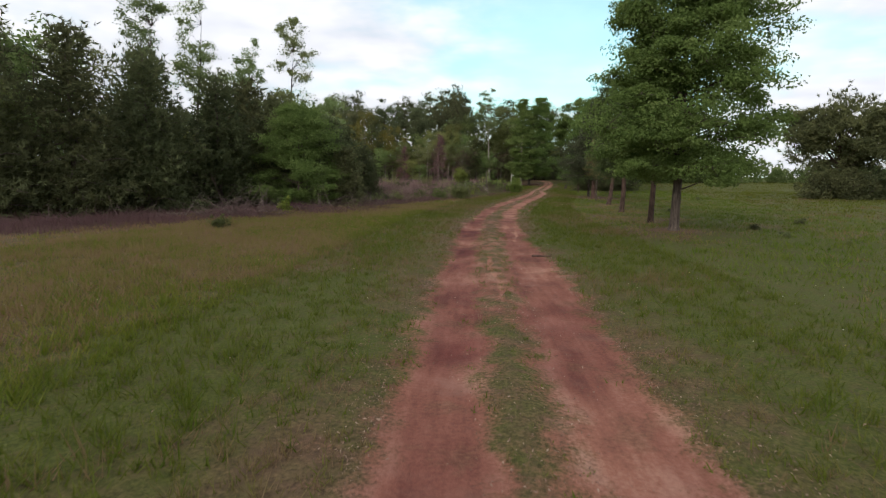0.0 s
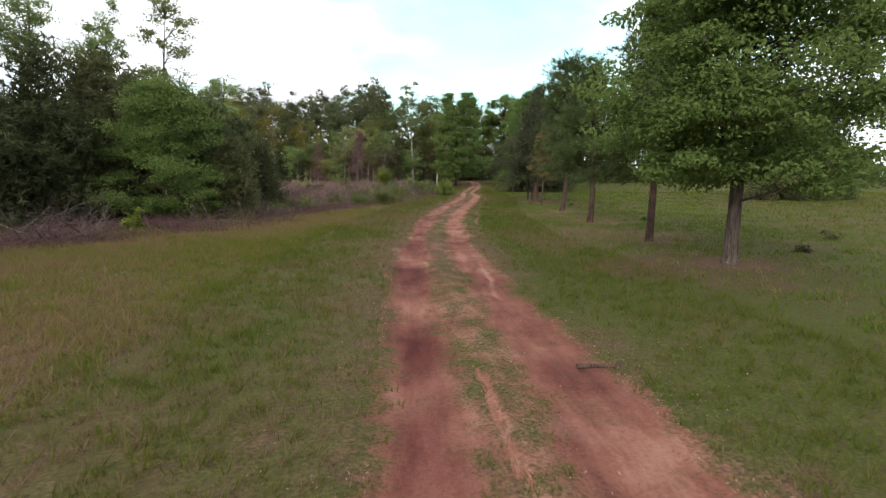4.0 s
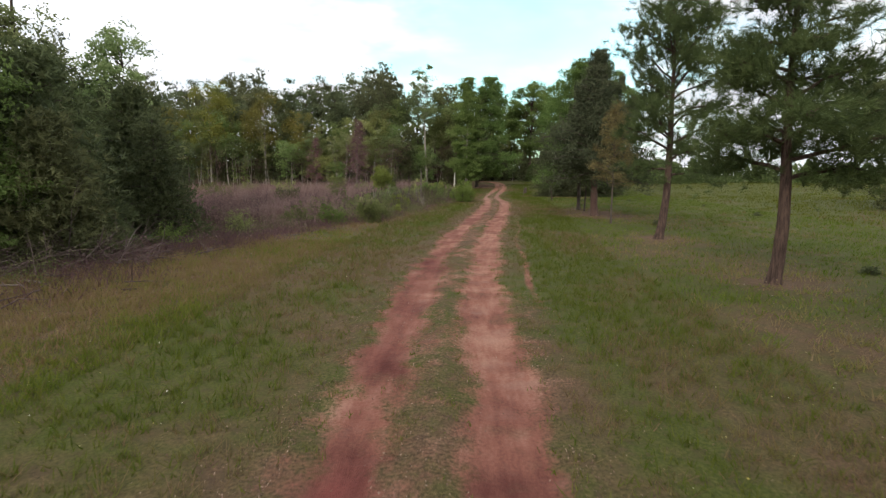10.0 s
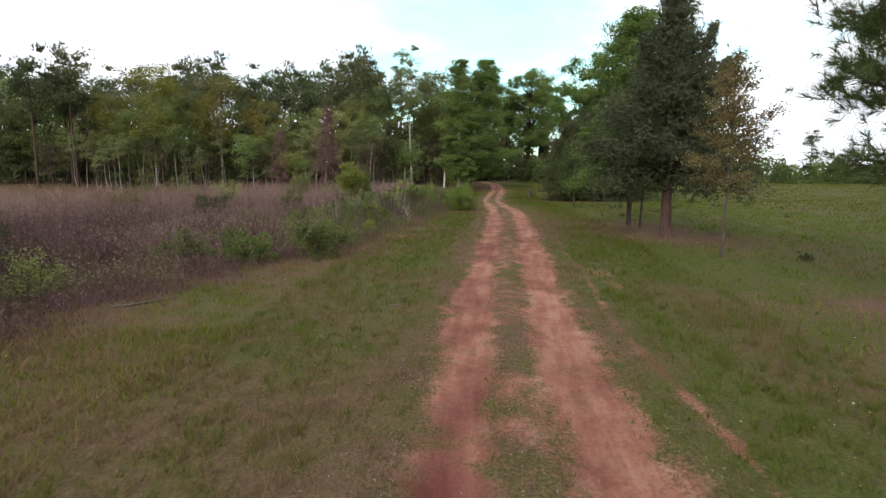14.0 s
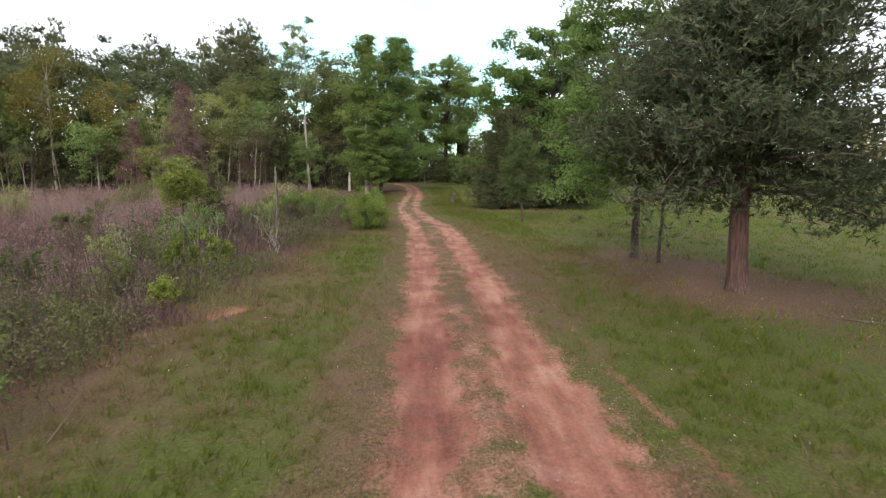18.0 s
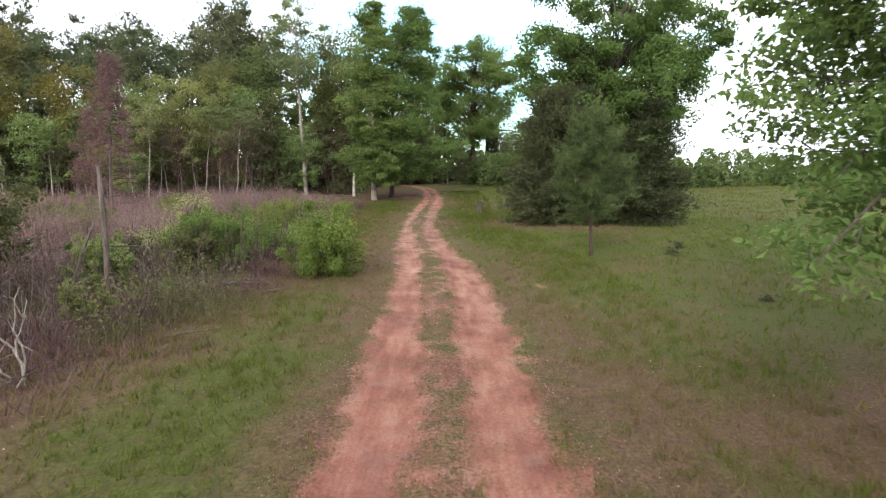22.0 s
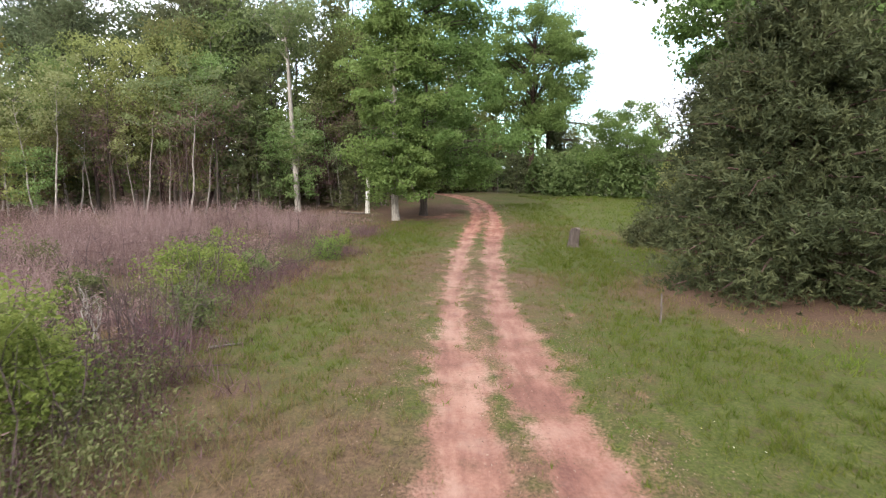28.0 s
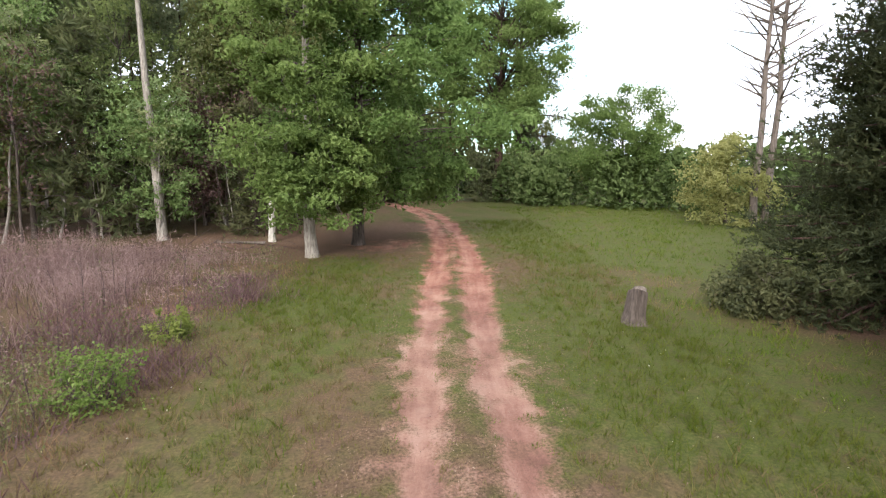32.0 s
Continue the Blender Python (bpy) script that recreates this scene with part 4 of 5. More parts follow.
# kinds for the wood, each grown once in the first place it stands: near ones fine, back ones coarse
W = "forest trees"
KINDS = [
    grow("wood_pine", -7.0, 139.0, "tall forest pine with a high dark crown", "tree", 31, 23.0, 3.3, 0.24, 0.6, 34, "spray", 0.5, BARK_PINE, LEAF_PINE, W, count=9000, clump=0.95, flat=0.55, profile="cloud", tier=1.4),
    grow("wood_pine", -23.0, 141.0, "tall forest pine with an open crown", "tree", 32, 21.5, 3.4, 0.22, 0.42, 28, "spray", 0.5, BARK_PINE, LEAF_PINE, W, count=6500, clump=0.9, flat=0.45, profile="cloud", tier=1.3),
    grow("wood_hardwood", 6.2, 126.0, "forest hardwood in fresh leaf", "tree", 33, 17.0, 4.2, 0.2, 0.28, 40, "broad", 0.26, BARK, LEAF_WOOD, W, count=7600, clump=1.5, flat=0.8, profile="cloud"),
    grow("wood_hardwood", -4.5, 127.0, "forest hardwood with a thin grey trunk", "tree", 34, 15.5, 3.8, 0.15, 0.34, 34, "broad", 0.26, BARK_PALE, LEAF_WOOD, W, count=6000, clump=1.4, flat=0.8, profile="cloud", crook=0.07),
    grow("wood_young_hardwood", -34.0, 121.0, "forest hardwood in yellow-green spring leaf", "tree", 35, 16.5, 4.4, 0.16, 0.34, 34, "broad", 0.3, BARK_PALE, LEAF_YELLOW, W, count=4800, clump=1.5, flat=0.8, profile="cloud"),
    grow("wood_understorey", 1.0, 123.5, "low shady tree under the forest edge", "tree", 36, 7.5, 2.6, 0.07, 0.1, 26, "broad", 0.24, BARK_PALE, LEAF_WOOD, W, count=3400, clump=1.1, flat=0.55, profile="cloud", crook=0.1),
    grow("wood_cedar", -14.0, 124.0, "dark cedar inside the forest edge", "tree", 37, 9.5, 2.5, 0.13, 0.05, 38, "spray", 0.5, BARK, LEAF_CEDAR, W, count=5200, clump=0.65, flat=0.5, profile="cone"),
    grow("back_pine", -50.0, 152.0, "distant forest pine with a dark crown", "tree", 38, 22.5, 3.4, 0.24, 0.55, 26, "broad", 0.42, BARK_PINE, LEAF_PINE, W, count=2300, clump=1.4, flat=0.65, profile="cloud", coarse=True),
    grow("back_hardwood", -60.0, 130.0, "distant forest hardwood in leaf", "tree", 39, 17.0, 4.6, 0.2, 0.2, 26, "broad", 0.5, BARK, LEAF_WOOD, W, count=1900, clump=1.7, flat=0.7, profile="cloud", coarse=True),
    grow("back_cedar", -66.0, 126.0, "distant dark cedar in the wood", "tree", 40, 10.0, 2.8, 0.13, 0.05, 26, "scale", 0.8, BARK, LEAF_CEDAR, W, count=1400, clump=0.8, flat=0.55, profile="cone", coarse=True),
    grow("wood_sapling", -11.0, 120.5, "thin pale-stemmed sapling at the forest edge", "tree", 44, 8.0, 1.3, 0.055, 0.45, 12, "broad", 0.17, BARK_PALE, LEAF_PALE, W, count=900, clump=0.7, flat=0.6, profile="cloud", crook=0.12, lean=(0.5, 0.2)),
    grow("wood_brown_tree", -19.0, 122.5, "thin brown-twigged young tree in the forest edge", "tree", 45, 8.5, 1.9, 0.06, 0.12, 26, "scale", 0.2, BARK, LEAF_RUST, W, count=1700, clump=0.9, flat=0.9, profile="cloud", crook=0.08),
]


def plant(kind, x, y, s, turn):
    copy_thing(KINDS[kind], pose(x, y, float(land(x, y)) - 0.05, 0, 0, turn) @ Matrix.Scale(s, 4))


def forest():
    rng = np.random.default_rng(77)
    x = -100.0
    while x < 9:                         # front row along the field
        front = 120.0 + 2.0 * math.sin(x * 0.21) - 0.10 * min(0, x + 40)
        far = x < -38
        if not 1.6 < x < 5.6:
            k = int(rng.choice([2, 3, 4, 0], p=[0.34, 0.26, 0.08, 0.32]))
            if far:
                k = 8 if k in (2, 3) else k
            plant(k, x, front + rng.uniform(1.5, 5), rng.uniform(0.55, 0.85) * (0.95 if k == 0 else 1), rng.uniform(0, 360))
        u = int(rng.choice([5, 5, 6]))
        plant(8 if far and u == 5 else 9 if far else u, x + rng.uniform(-1.5, 1.5), front + rng.uniform(0.5, 6), rng.uniform(0.6, 1.15) * (0.5 if far and u == 5 else 1), rng.uniform(0, 360))
        x += rng.uniform(2.4, 3.8)
    for y0, n, tall in ((129, 28, 0.72), (136, 32, 0.82), (145, 36, 0.93), (155, 30, 1.0)):
        for i in range(n):
            x = -108 + 128 * (i + rng.uniform(0.1, 0.9)) / n
            if x > 12 and y0 < 140:
                continue
            k = int(rng.choice([7, 8, 9, 1, 0], p=[0.5, 0.17, 0.12, 0.1, 0.11]))
            plant(k, x, y0 + rng.uniform(-3, 3), rng.uniform(0.84, 1.06) * (tall if k != 9 else 1), rng.uniform(0, 360))
    for i in range(40):                  # dark growth inside the wood
        plant(9 if i % 3 else 8, -92 + 2.6 * i + rng.uniform(-1, 1), 131 + rng.uniform(-3, 14), rng.uniform(0.7, 1.2) * (1 if i % 3 else 0.5), rng.uniform(0, 360))
    for i in range(46):                  # thin pale stems along the front
        x = -46 + 1.22 * i + rng.uniform(-0.6, 0.6)
        plant(10, x, 119.4 + 2.0 * math.sin(x * 0.21) + rng.uniform(-0.5, 5), rng.uniform(0.55, 1.25), rng.uniform(0, 360))
    for i in range(30):                  # brown half-bare growth between them
        x = -52 + 2.05 * i + rng.uniform(-0.9, 0.9)
        plant(11, x, 120.6 + 2.0 * math.sin(x * 0.21) + rng.uniform(0, 7), rng.uniform(0.5, 1.2), rng.uniform(0, 360))
    for i in range(16):                  # behind the end of the track
        k = int(rng.choice([8, 7, 9, 2])) if i < 6 else 8 + i % 2
        plant(k, 13 + 2.2 * i + rng.uniform(-1, 1), 147 + rng.uniform(-3, 12), rng.uniform(0.55, 0.8) * (1 if i < 6 else 0.5 if k != 9 else 0.7), rng.uniform(0, 360))
    for i in range(13):
        plant(6 if i % 3 else 5, 11 + 1.7 * i, 142.5 + rng.uniform(-1.0, 3), rng.uniform(0.5, 0.8), rng.uniform(0, 360))


forest()
for kind, x, y, s, turn in ((4, -34.4, 122.5, 1.02, 30), (4, -25.5, 123.5, 0.95, 140), (0, -5.1, 128.5, 0.88, 80), (5, -14.3, 119.2, 0.75, 10), (5, -12.6, 119.0, 0.6, 200), (0, -31.5, 140.0, 0.95, 20), (0, -18.5, 139.0, 0.88, 310), (2, -5.7, 124.0, 0.76, 60), (3, -12.7, 122.6, 0.72, 160), (11, -4.6, 120.2, 0.68, 0), (11, -9.0, 121.0, 1.2, 90), (10, -16.8, 122.6, 1.3, 40), (2, 17.5, 150.0, 0.95, 15), (2, 31.5, 151.0, 0.72, 75), (8, 21.5, 153.0, 0.9, 120), (3, 14.5, 146.0, 0.9, 200), (9, 18.0, 146.0, 0.9, 260), (9, 29.5, 147.0, 0.8, 310), (8, 36.0, 147.0, 0.55, 50), (0, 4.4, 131.0, 0.74, 15), (7, 1.2, 134.0, 0.8, 110), (9, 3.2, 127.5, 1.0, 220), (3, 5.0, 127.0, 0.8, 300)):
    plant(kind, x, y, s, turn)


def far_woods():
    """The deep of the wood behind its front rows, too thick to tell tree from tree."""
    rng = np.random.default_rng(79)
    n = 34000
    x, y = rng.uniform(-150, 62, n), rng.uniform(164, 178, n) - rng.uniform(0, 6, n)
    y = y - np.clip(x - 14, 0, 60) * 0.25
    tall = np.interp(x, [-150, 10, 22, 30, 62], [15, 15, 9, 5, 4.5]) * (1 + 0.18 * wobble(x, 0 * x, 0.35, 81) + 0.09 * wobble(x, 0 * x, 1.1, 83))
    g = Geo()
    add_leaves(g, rng, np.stack([x, y, land(x, y) + np.where(rng.random(n) < 0.4, rng.uniform(0, 0.3, n), rng.uniform(0, 1, n)) * tall], 1), 1.15, np.clip(0.35 + 0.3 * wobble(x, y, 0.5, 85) + rng.normal(size=n) * 0.15, 0, 1), 0.4, 0.6)
    tagged(new("far_woods", g.mesh("far_woods", LEAF_CEDAR)), "dark deep pine woods behind the forest edge", "woods", kind="stuff")


far_woods()

# hedge of bushes and low trees past the field on the far side
def field_edge():
    rng = np.random.default_rng(78)
    line = np.array([(24, 141), (34, 133), (41, 129), (54, 134), (70, 139), (88, 134), (104, 124), (120, 108), (132, 82), (139, 50), (142, 10), (142, -40)], float)
    seg = np.linalg.norm(np.diff(line, axis=0), axis=1)
    s = np.concatenate([[0], np.cumsum(seg)])
    g = Geo()
    n = 520
    u = rng.uniform(0, s[-1], n)
    bx, by = np.interp(u, s, line[:, 0]), np.interp(u, s, line[:, 1])
    bx, by = bx + rng.normal(size=n) * 1.6, by + rng.normal(size=n) * 1.6
    tall = 3.6 + 1.6 * wobble(bx, by, 0.25, 71) + rng.uniform(-0.8, 1.4, n)
    for i in range(n):
        m = 230
        k = rng.uniform(0, 1, m) ** 0.8 * tall[i]
        w = 1.5 * np.sqrt(np.clip(1.05 - (k / tall[i]) ** 2, 0.05, 1))
        an = rng.uniform(0, 6.28, m)
        C = np.stack([bx[i] + np.cos(an) * w, by[i] + np.sin(an) * w, float(land(bx[i], by[i])) + k], 1)
        add_leaves(g, rng, C, 0.5, np.clip(rng.uniform(0.1, 0.8) + rng.normal(size=m) * 0.15, 0, 1), 0.5, 0.6)
    tagged(new("hedgerow", g.mesh("hedgerow", LEAF_WOOD)), "overgrown green hedgerow along the far side of the field", "hedge", kind="stuff")
    for i in range(14):
        q = rng.uniform(40, s[-1])
        plant(8 if i % 2 else 7, float(np.interp(q, s, line[:, 0])) + rng.normal(), float(np.interp(q, s, line[:, 1])) + 2, rng.uniform(0.38, 0.55), rng.uniform(0, 360))


field_edge()
grow("field_pine", 45.0, 72.0, "round-headed pine standing alone in the field", "tree", 41, 12.6, 6.2, 0.4, 0.22, 90, "spray", 0.55, BARK_PINE, LEAF_CEDAR, "", count=42000, clump=1.1, flat=0.5, profile="cloud")
for i, (x, y, s) in enumerate(((41.5, 69.5, 3.6), (48.5, 70.0, 3.8), (45.0, 68.5, 3.4), (52.5, 72.5, 3.2))):
    shrub("cedar_bush", x, y, "low dark cedars round the foot of the field pine", "bush", 60 + i, s, 3.0, 0.3, LEAF_CEDAR, 4500, "cedars round the field pine", stems=14)
grow("bush_tree", 31.5, 133.5, "round leafy bush tree at the edge of the grass", "tree", 42, 9.0, 4.0, 0.16, 0.05, 84, "broad", 0.2, BARK, LEAF_OAK, "", count=28000, clump=1.1, flat=0.7, profile="cloud")
grow("bush_tree", 32.6, 123.5, "leafy bush tree under dead trunks", "tree", 43, 5.0, 2.6, 0.1, 0.05, 30, "broad", 0.2, BARK, LEAF_WOOD, "", count=9000, clump=1.0, flat=0.6, profile="cloud", skirt=True)

# wood on the near side, left of the first stretch
NEAR = "trees of the near wood"
near_cedars = [grow("cedar", x, y, "dark dense cedar of the near wood", "tree", 70 + i, h, r, 0.17, 0.04, 60, "spray", 0.34, BARK, LEAF_CEDAR, NEAR, profile="cone", count=25000, clump=0.7, flat=0.55, rise=0.15)
               for i, (x, y, h, r) in enumerate(((-24.5, 32.0, 11.0, 4.3), (-20.0, 41.5, 9.6, 4.0), (-12.6, 46.3, 7.0, 3.1)))]
for i, (x, y, h) in enumerate(((-27.5, 27.5, 11.5), (-22.6, 36.5, 10.4), (-17.0, 45.8, 8.6), (-14.8, 51.0, 8.0), (-31.0, 33.0, 12.0), (-10.8, 44.2, 4.6), (-34.5, 29.5, 12.5), (-10.6, 50.6, 5.2), (-13.6, 55.0, 7.0), (-17.5, 58.0, 8.0), (-25.5, 41.0, 11.5), (-21.0, 48.5, 10.0))):
    k = i % 3
    copy_thing(near_cedars[k], pose(x, y, float(land(x, y)) - 0.03, 0, 0, 77 * i) @ Matrix.Scale(h / (11.0, 9.6, 7.0)[k], 4))
plant(0, -57.0, 118.0, 1.05, 40)
plant(1, -49.5, 120.0, 0.95, 100)
plant(0, -45.0, 121.5, 0.85, 200)
grow("maple", -14.2, 42.8, "round green maple in front of the cedars", "tree", 81, 7.8, 3.7, 0.16, 0.05, 110, "broad", 0.15, BARK, LEAF_OAK, NEAR, count=46000, clump=1.0, flat=0.45, profile="cloud", skirt=True, tier=0.8)
for i, (x, y, h, r, ln, sp) in enumerate(((-33.0, 43.0, 15.5, 2.8, (0.5, 0), 0.1), (-29.0, 47.5, 19.5, 2.2, (0.6, 0), 0.1), (-26.3, 50.5, 20.5, 1.8, (1.6, 0), 0.2), (-24.0, 55.0, 16.5, 1.8, (1.0, 0), 0.25), (-19.0, 54.4, 18.5, 1.9, (1.0, 0), 0.2), (-16.0, 57.5, 11.0, 1.9, (0.8, 0), 0.2), (-37.0, 45.0, 14.0, 3.0, (0, 0), 0.1), (-41.0, 42.0, 17.0, 3.0, (0, 0), 0.1))):
    grow("tall_hardwood", x, y, "tall thin hardwood with sparse light spring leaves", "tree", 90 + i, h, r, 0.17, 0.36, 36, "broad", 0.2, BARK, LEAF_PALE, NEAR, lean=ln, count=6000, clump=0.72, flat=0.7, profile="cloud", sparse=sp, crook=0.05)
for i in range(12):
    plant(9 if i % 3 else 5, -30 - 3.2 * i, 31 + 2.2 * i + 3 * math.sin(i * 2.1), 1.15, i * 57)
    plant(8, -34 - 3.4 * i, 41 + 2.4 * i, 0.85, i * 91)


# ---- shrubs and dead stems along the track's other edge ----
SHRUBS = [(5.3, 81.2, 2.3, 1.2, 0), (2.1, 83.2, 1.9, 1.25, 0), (0.7, 84.0, 1.7, 1.2, 1), (2.0, 87.0, 1.7, 1.1, 2), (3.2, 90.0, 1.9, 1.1, 0), (2.4, 91.6, 1.6, 0.9, 1), (2.6, 99.2, 1.5, 1.3, 0), (5.9, 104.8, 1.0, 0.8, 0),
          (-9.6, 46.3, 0.9, 0.6, 2), (-9.0, 48.1, 0.8, 0.8, 0), (-12.5, 35.4, 1.3, 0.5, 3), (-1.9, 58.7, 1.7, 1.05, 1), (-4.0, 57.2, 1.1, 0.8, 0), (0.6, 87.5, 1.6, 0.9, 2), (-5.5, 92.0, 1.8, 1.2, 1), (-0.3, 70.0, 1.3, 0.5, 3),
          (-1.0, 69.2, 1.6, 0.6, 3), (-0.7, 65.2, 0.8, 0.4, 3), (0.9, 76.6, 1.3, 0.4, 1), (-11.5, 23.8, 0.6, 0.45, 2), (-2.3, 63.8, 0.9, 0.9, 2), (-1.5, 74.1, 1.7, 1.0, 1), (-2.3, 70.4, 1.3, 0.8, 2), (-3.5, 71.5, 1.3, 0.7, 1),
          (-6.0, 76, 1.5, 0.9, 2), (-0.1, 79.6, 1.5, 0.8, 1), (-8.0, 84, 1.7, 1.0, 2), (-3.6, 88, 1.5, 0.8, 1), (-0.5, 93.5, 1.4, 0.8, 0), (1.0, 96.5, 1.2, 0.7, 2), (-6.5, 66, 1.2, 0.8, 1), (-10, 72, 1.6, 1.0, 2), (-9.5, 97, 1.7, 1.1, 2),
          (-14, 88, 2.0, 1.2, 1), (-18, 79, 1.8, 1.1, 2), (1.8, 102.7, 1.1, 0.9, 2), (6.4, 107.8, 0.8, 0.6, 0), (3.7, 102.0, 0.7, 0.6, 1), (-3.0, 101.5, 1.3, 0.9, 2), (1.9, 81.3, 1.5, 0.7, 2), (-21.0, 97.0, 2.4, 1.5, 1), (-27, 103, 2.6, 1.6, 2),
          (-8.9, 92.6, 2.6, 1.4, 1), (-4.3, 100.2, 1.9, 1.2, 0), (-0.4, 82.2, 1.3, 0.9, 2), (-2.8, 77.0, 1.4, 0.9, 2), (3.9, 95.0, 1.0, 0.8, 2), (2.5, 84.9, 1.4, 0.9, 2), (-1.8, 66.6, 1.0, 0.7, 1), (-4.2, 67.5, 1.1, 0.7, 2), (3.6, 86.6, 1.2, 0.8, 1), (-6.0, 57.5, 1.1, 0.8, 2), (-8.0, 53.0, 1.0, 0.8, 1)]
for i, (x, y, h, r, m) in enumerate(SHRUBS):
    shrub("shrub", x, y, ("fresh yellow-green leafy shrub at the edge of the sedge", "green leafy bush among dead stalks", "dull olive bush tangled in the sedge", "bright yellow-green sapling in dry weeds")[m] if h > 1 else "low green shrub in dry grass", "bush", 120 + i, h, r, 0.078 if h > 1 and i < 6 else 0.095 if h > 1 else 0.07, (LEAF_SHRUB, LEAF_WOOD, LEAF_OLIVE, LEAF_BRIGHT)[m], 17000 if i == 0 else 12000 if i == 1 else 7000 if i < 6 else 4600 if h > 1.4 else 1700, "shrubs along the sedge", stems=11 if r > 0.6 else 5)


grow("young_tree", -2.45, 76.3, "leafy young tree standing in the sedge", "tree", 119, 3.7, 0.95, 0.05, 0.35, 26, "broad", 0.12, BARK, LEAF_SHRUB, count=4200, clump=0.42, flat=0.7, profile="cloud", split=True)
grow("young_tree", -1.8, 78.4, "dark leafy young tree standing in the sedge", "tree", 118, 3.3, 0.8, 0.04, 0.3, 20, "broad", 0.12, BARK, LEAF_OLIVE, count=2600, clump=0.42, flat=0.7, profile="cloud", split=True)


def snag(x, y, h, r, label, seed, lean=(0.1, 0.0), mat=DEADWOOD):
    rng = np.random.default_rng(seed)
    e = thing("dead_tree", x, y, label, "dead tree")
    P = trunk_line(rng, h, lean, 0.03, 7)
    g = Geo()
    tube(g, P, r * np.array([1.25, 1.02, 1, 0.96, 0.94, 0.88, 0.55]), 9)
    tube(g, np.stack([P[-2], P[-1] + [0.03, 0.02, 0.18]]), [r * 0.5, 0.006], 5)
    part("stem", g, mat, e)
    for i in range(3):
        g = Geo()
        a = along(P, rng.uniform(0.4, 0.85))
        tube(g, np.stack([a, a + rng.normal(size=3) * 0.12 * h * np.array([1, 1, 0.6])]), [r * 0.3, 0.005], 4)
        part("stub_branch", g, mat, e)


def dead_cedar(x, y, h, r, seed):
    """A dead conifer: a grey pole with drooping bare limbs full of fine twigs, some brown needles left."""
    rng = np.random.default_rng(seed)
    e = thing("dead_cedar", x, y, "dead conifer with pinkish-brown twigs standing in the sedge", "dead tree")
    P = trunk_line(rng, h, (0.4, 0), 0.02, 9)
    g = Geo(); tube(g, P, np.linspace(0.13, 0.02, 9), 8); part("trunk", g, DEADWOOD, e, "", True)
    leaf = Geo()
    for i in range(74):
        g = Geo()
        u = 0.08 + 0.91 * (i + rng.uniform(0, 1)) / 74
        a = along(P, u)
        az, ln = i * 2.4 + rng.normal() * 0.3, r * (1.06 - u) * rng.uniform(0.55, 1.15)
        d = np.array([math.cos(az), math.sin(az), 0.0])
        t = np.linspace(0, 1, 5)[:, None]
        L = a + d * ln * t + np.array([0, 0, 1.0]) * ln * (0.28 * t - 0.42 * t ** 2) + np.cumsum(rng.normal(size=(5, 3)) * 0.03, 0) * (t > 0)
        tube(g, L, np.linspace(0.024, 0.005, 5), 4)
        for k in range(14):
            b = along(L, rng.uniform(0.25, 1))
            q = b + unit(d + rng.normal(size=3) * 0.8) * rng.uniform(0.2, 0.6)
            tube(g, np.stack([b, q]), [0.009, 0.003], 3, True)
            n = 20 if u > 0.35 else 8
            add_leaves(leaf, rng, b + (q - b) * rng.uniform(0.2, 1.1, (n, 1)) + rng.normal(size=(n, 3)) * 0.09, 0.15, rng.uniform(0.2, 1, n), 0.1, 0.16)
        part("branch", g, DEADTWIG, e)
    part("crown", leaf, LEAF_RUST, e, "brown dead needles")


dead_cedar(-7.3, 99.7, 9.8, 3.0, 202)
snag(7.2, 120.6, 2.4, 0.15, "broken white dead trunk at the wood edge", 201, (0.05, 0), BARK_WHITE)
snag(1.12, 76.9, 3.2, 0.06, "pale broken dead trunk standing in the weeds", 203, (0.05, 0))
snag(-0.4, 78.5, 1.9, 0.035, "bent dead stem in the sedge", 204, (0.7, 0.1))
snag(-1.9, 72.0, 1.9, 0.03, "pale crooked dead stem in the sedge", 205, (0.3, 0))


def dead_pine(x, y, h, seed):
    rng = np.random.default_rng(seed)
    e = thing("dead_pine", x, y, "tall bare dead pine with grey limbs", "dead tree", "dead pines")
    P = trunk_line(rng, h, (0.5, 0), 0.03, 9)
    g = Geo(); tube(g, P, np.linspace(0.22, 0.05, 9), 9); part("trunk", g, DEADWOOD, e, "", True)
    for i in range(44):
        g = Geo()
        a = along(P, rng.uniform(0.35, 0.99))
        az, ln = rng.uniform(0, 6.28), rng.uniform(0.7, 4.3) * (1.2 - a[2] / h * 0.6)
        d = np.array([math.cos(az), math.sin(az), rng.uniform(0.1, 0.7)])
        b = a + d * ln * 0.5 + [0, 0, 0.1]
        tube(g, np.stack([a, b, a + d * ln + [0, 0, 0.3]]), [0.065, 0.045, 0.012], 5)
        for k in range(4):
            tube(g, np.stack([b, b + rng.normal(size=3) * 0.45 + d * 0.3]), [0.018, 0.005], 3, True)
        part("branch", g, DEADWOOD, e)


dead_pine(33.0, 121.8, 17.0, 211)
dead_pine(34.4, 122.6, 19.0, 212)


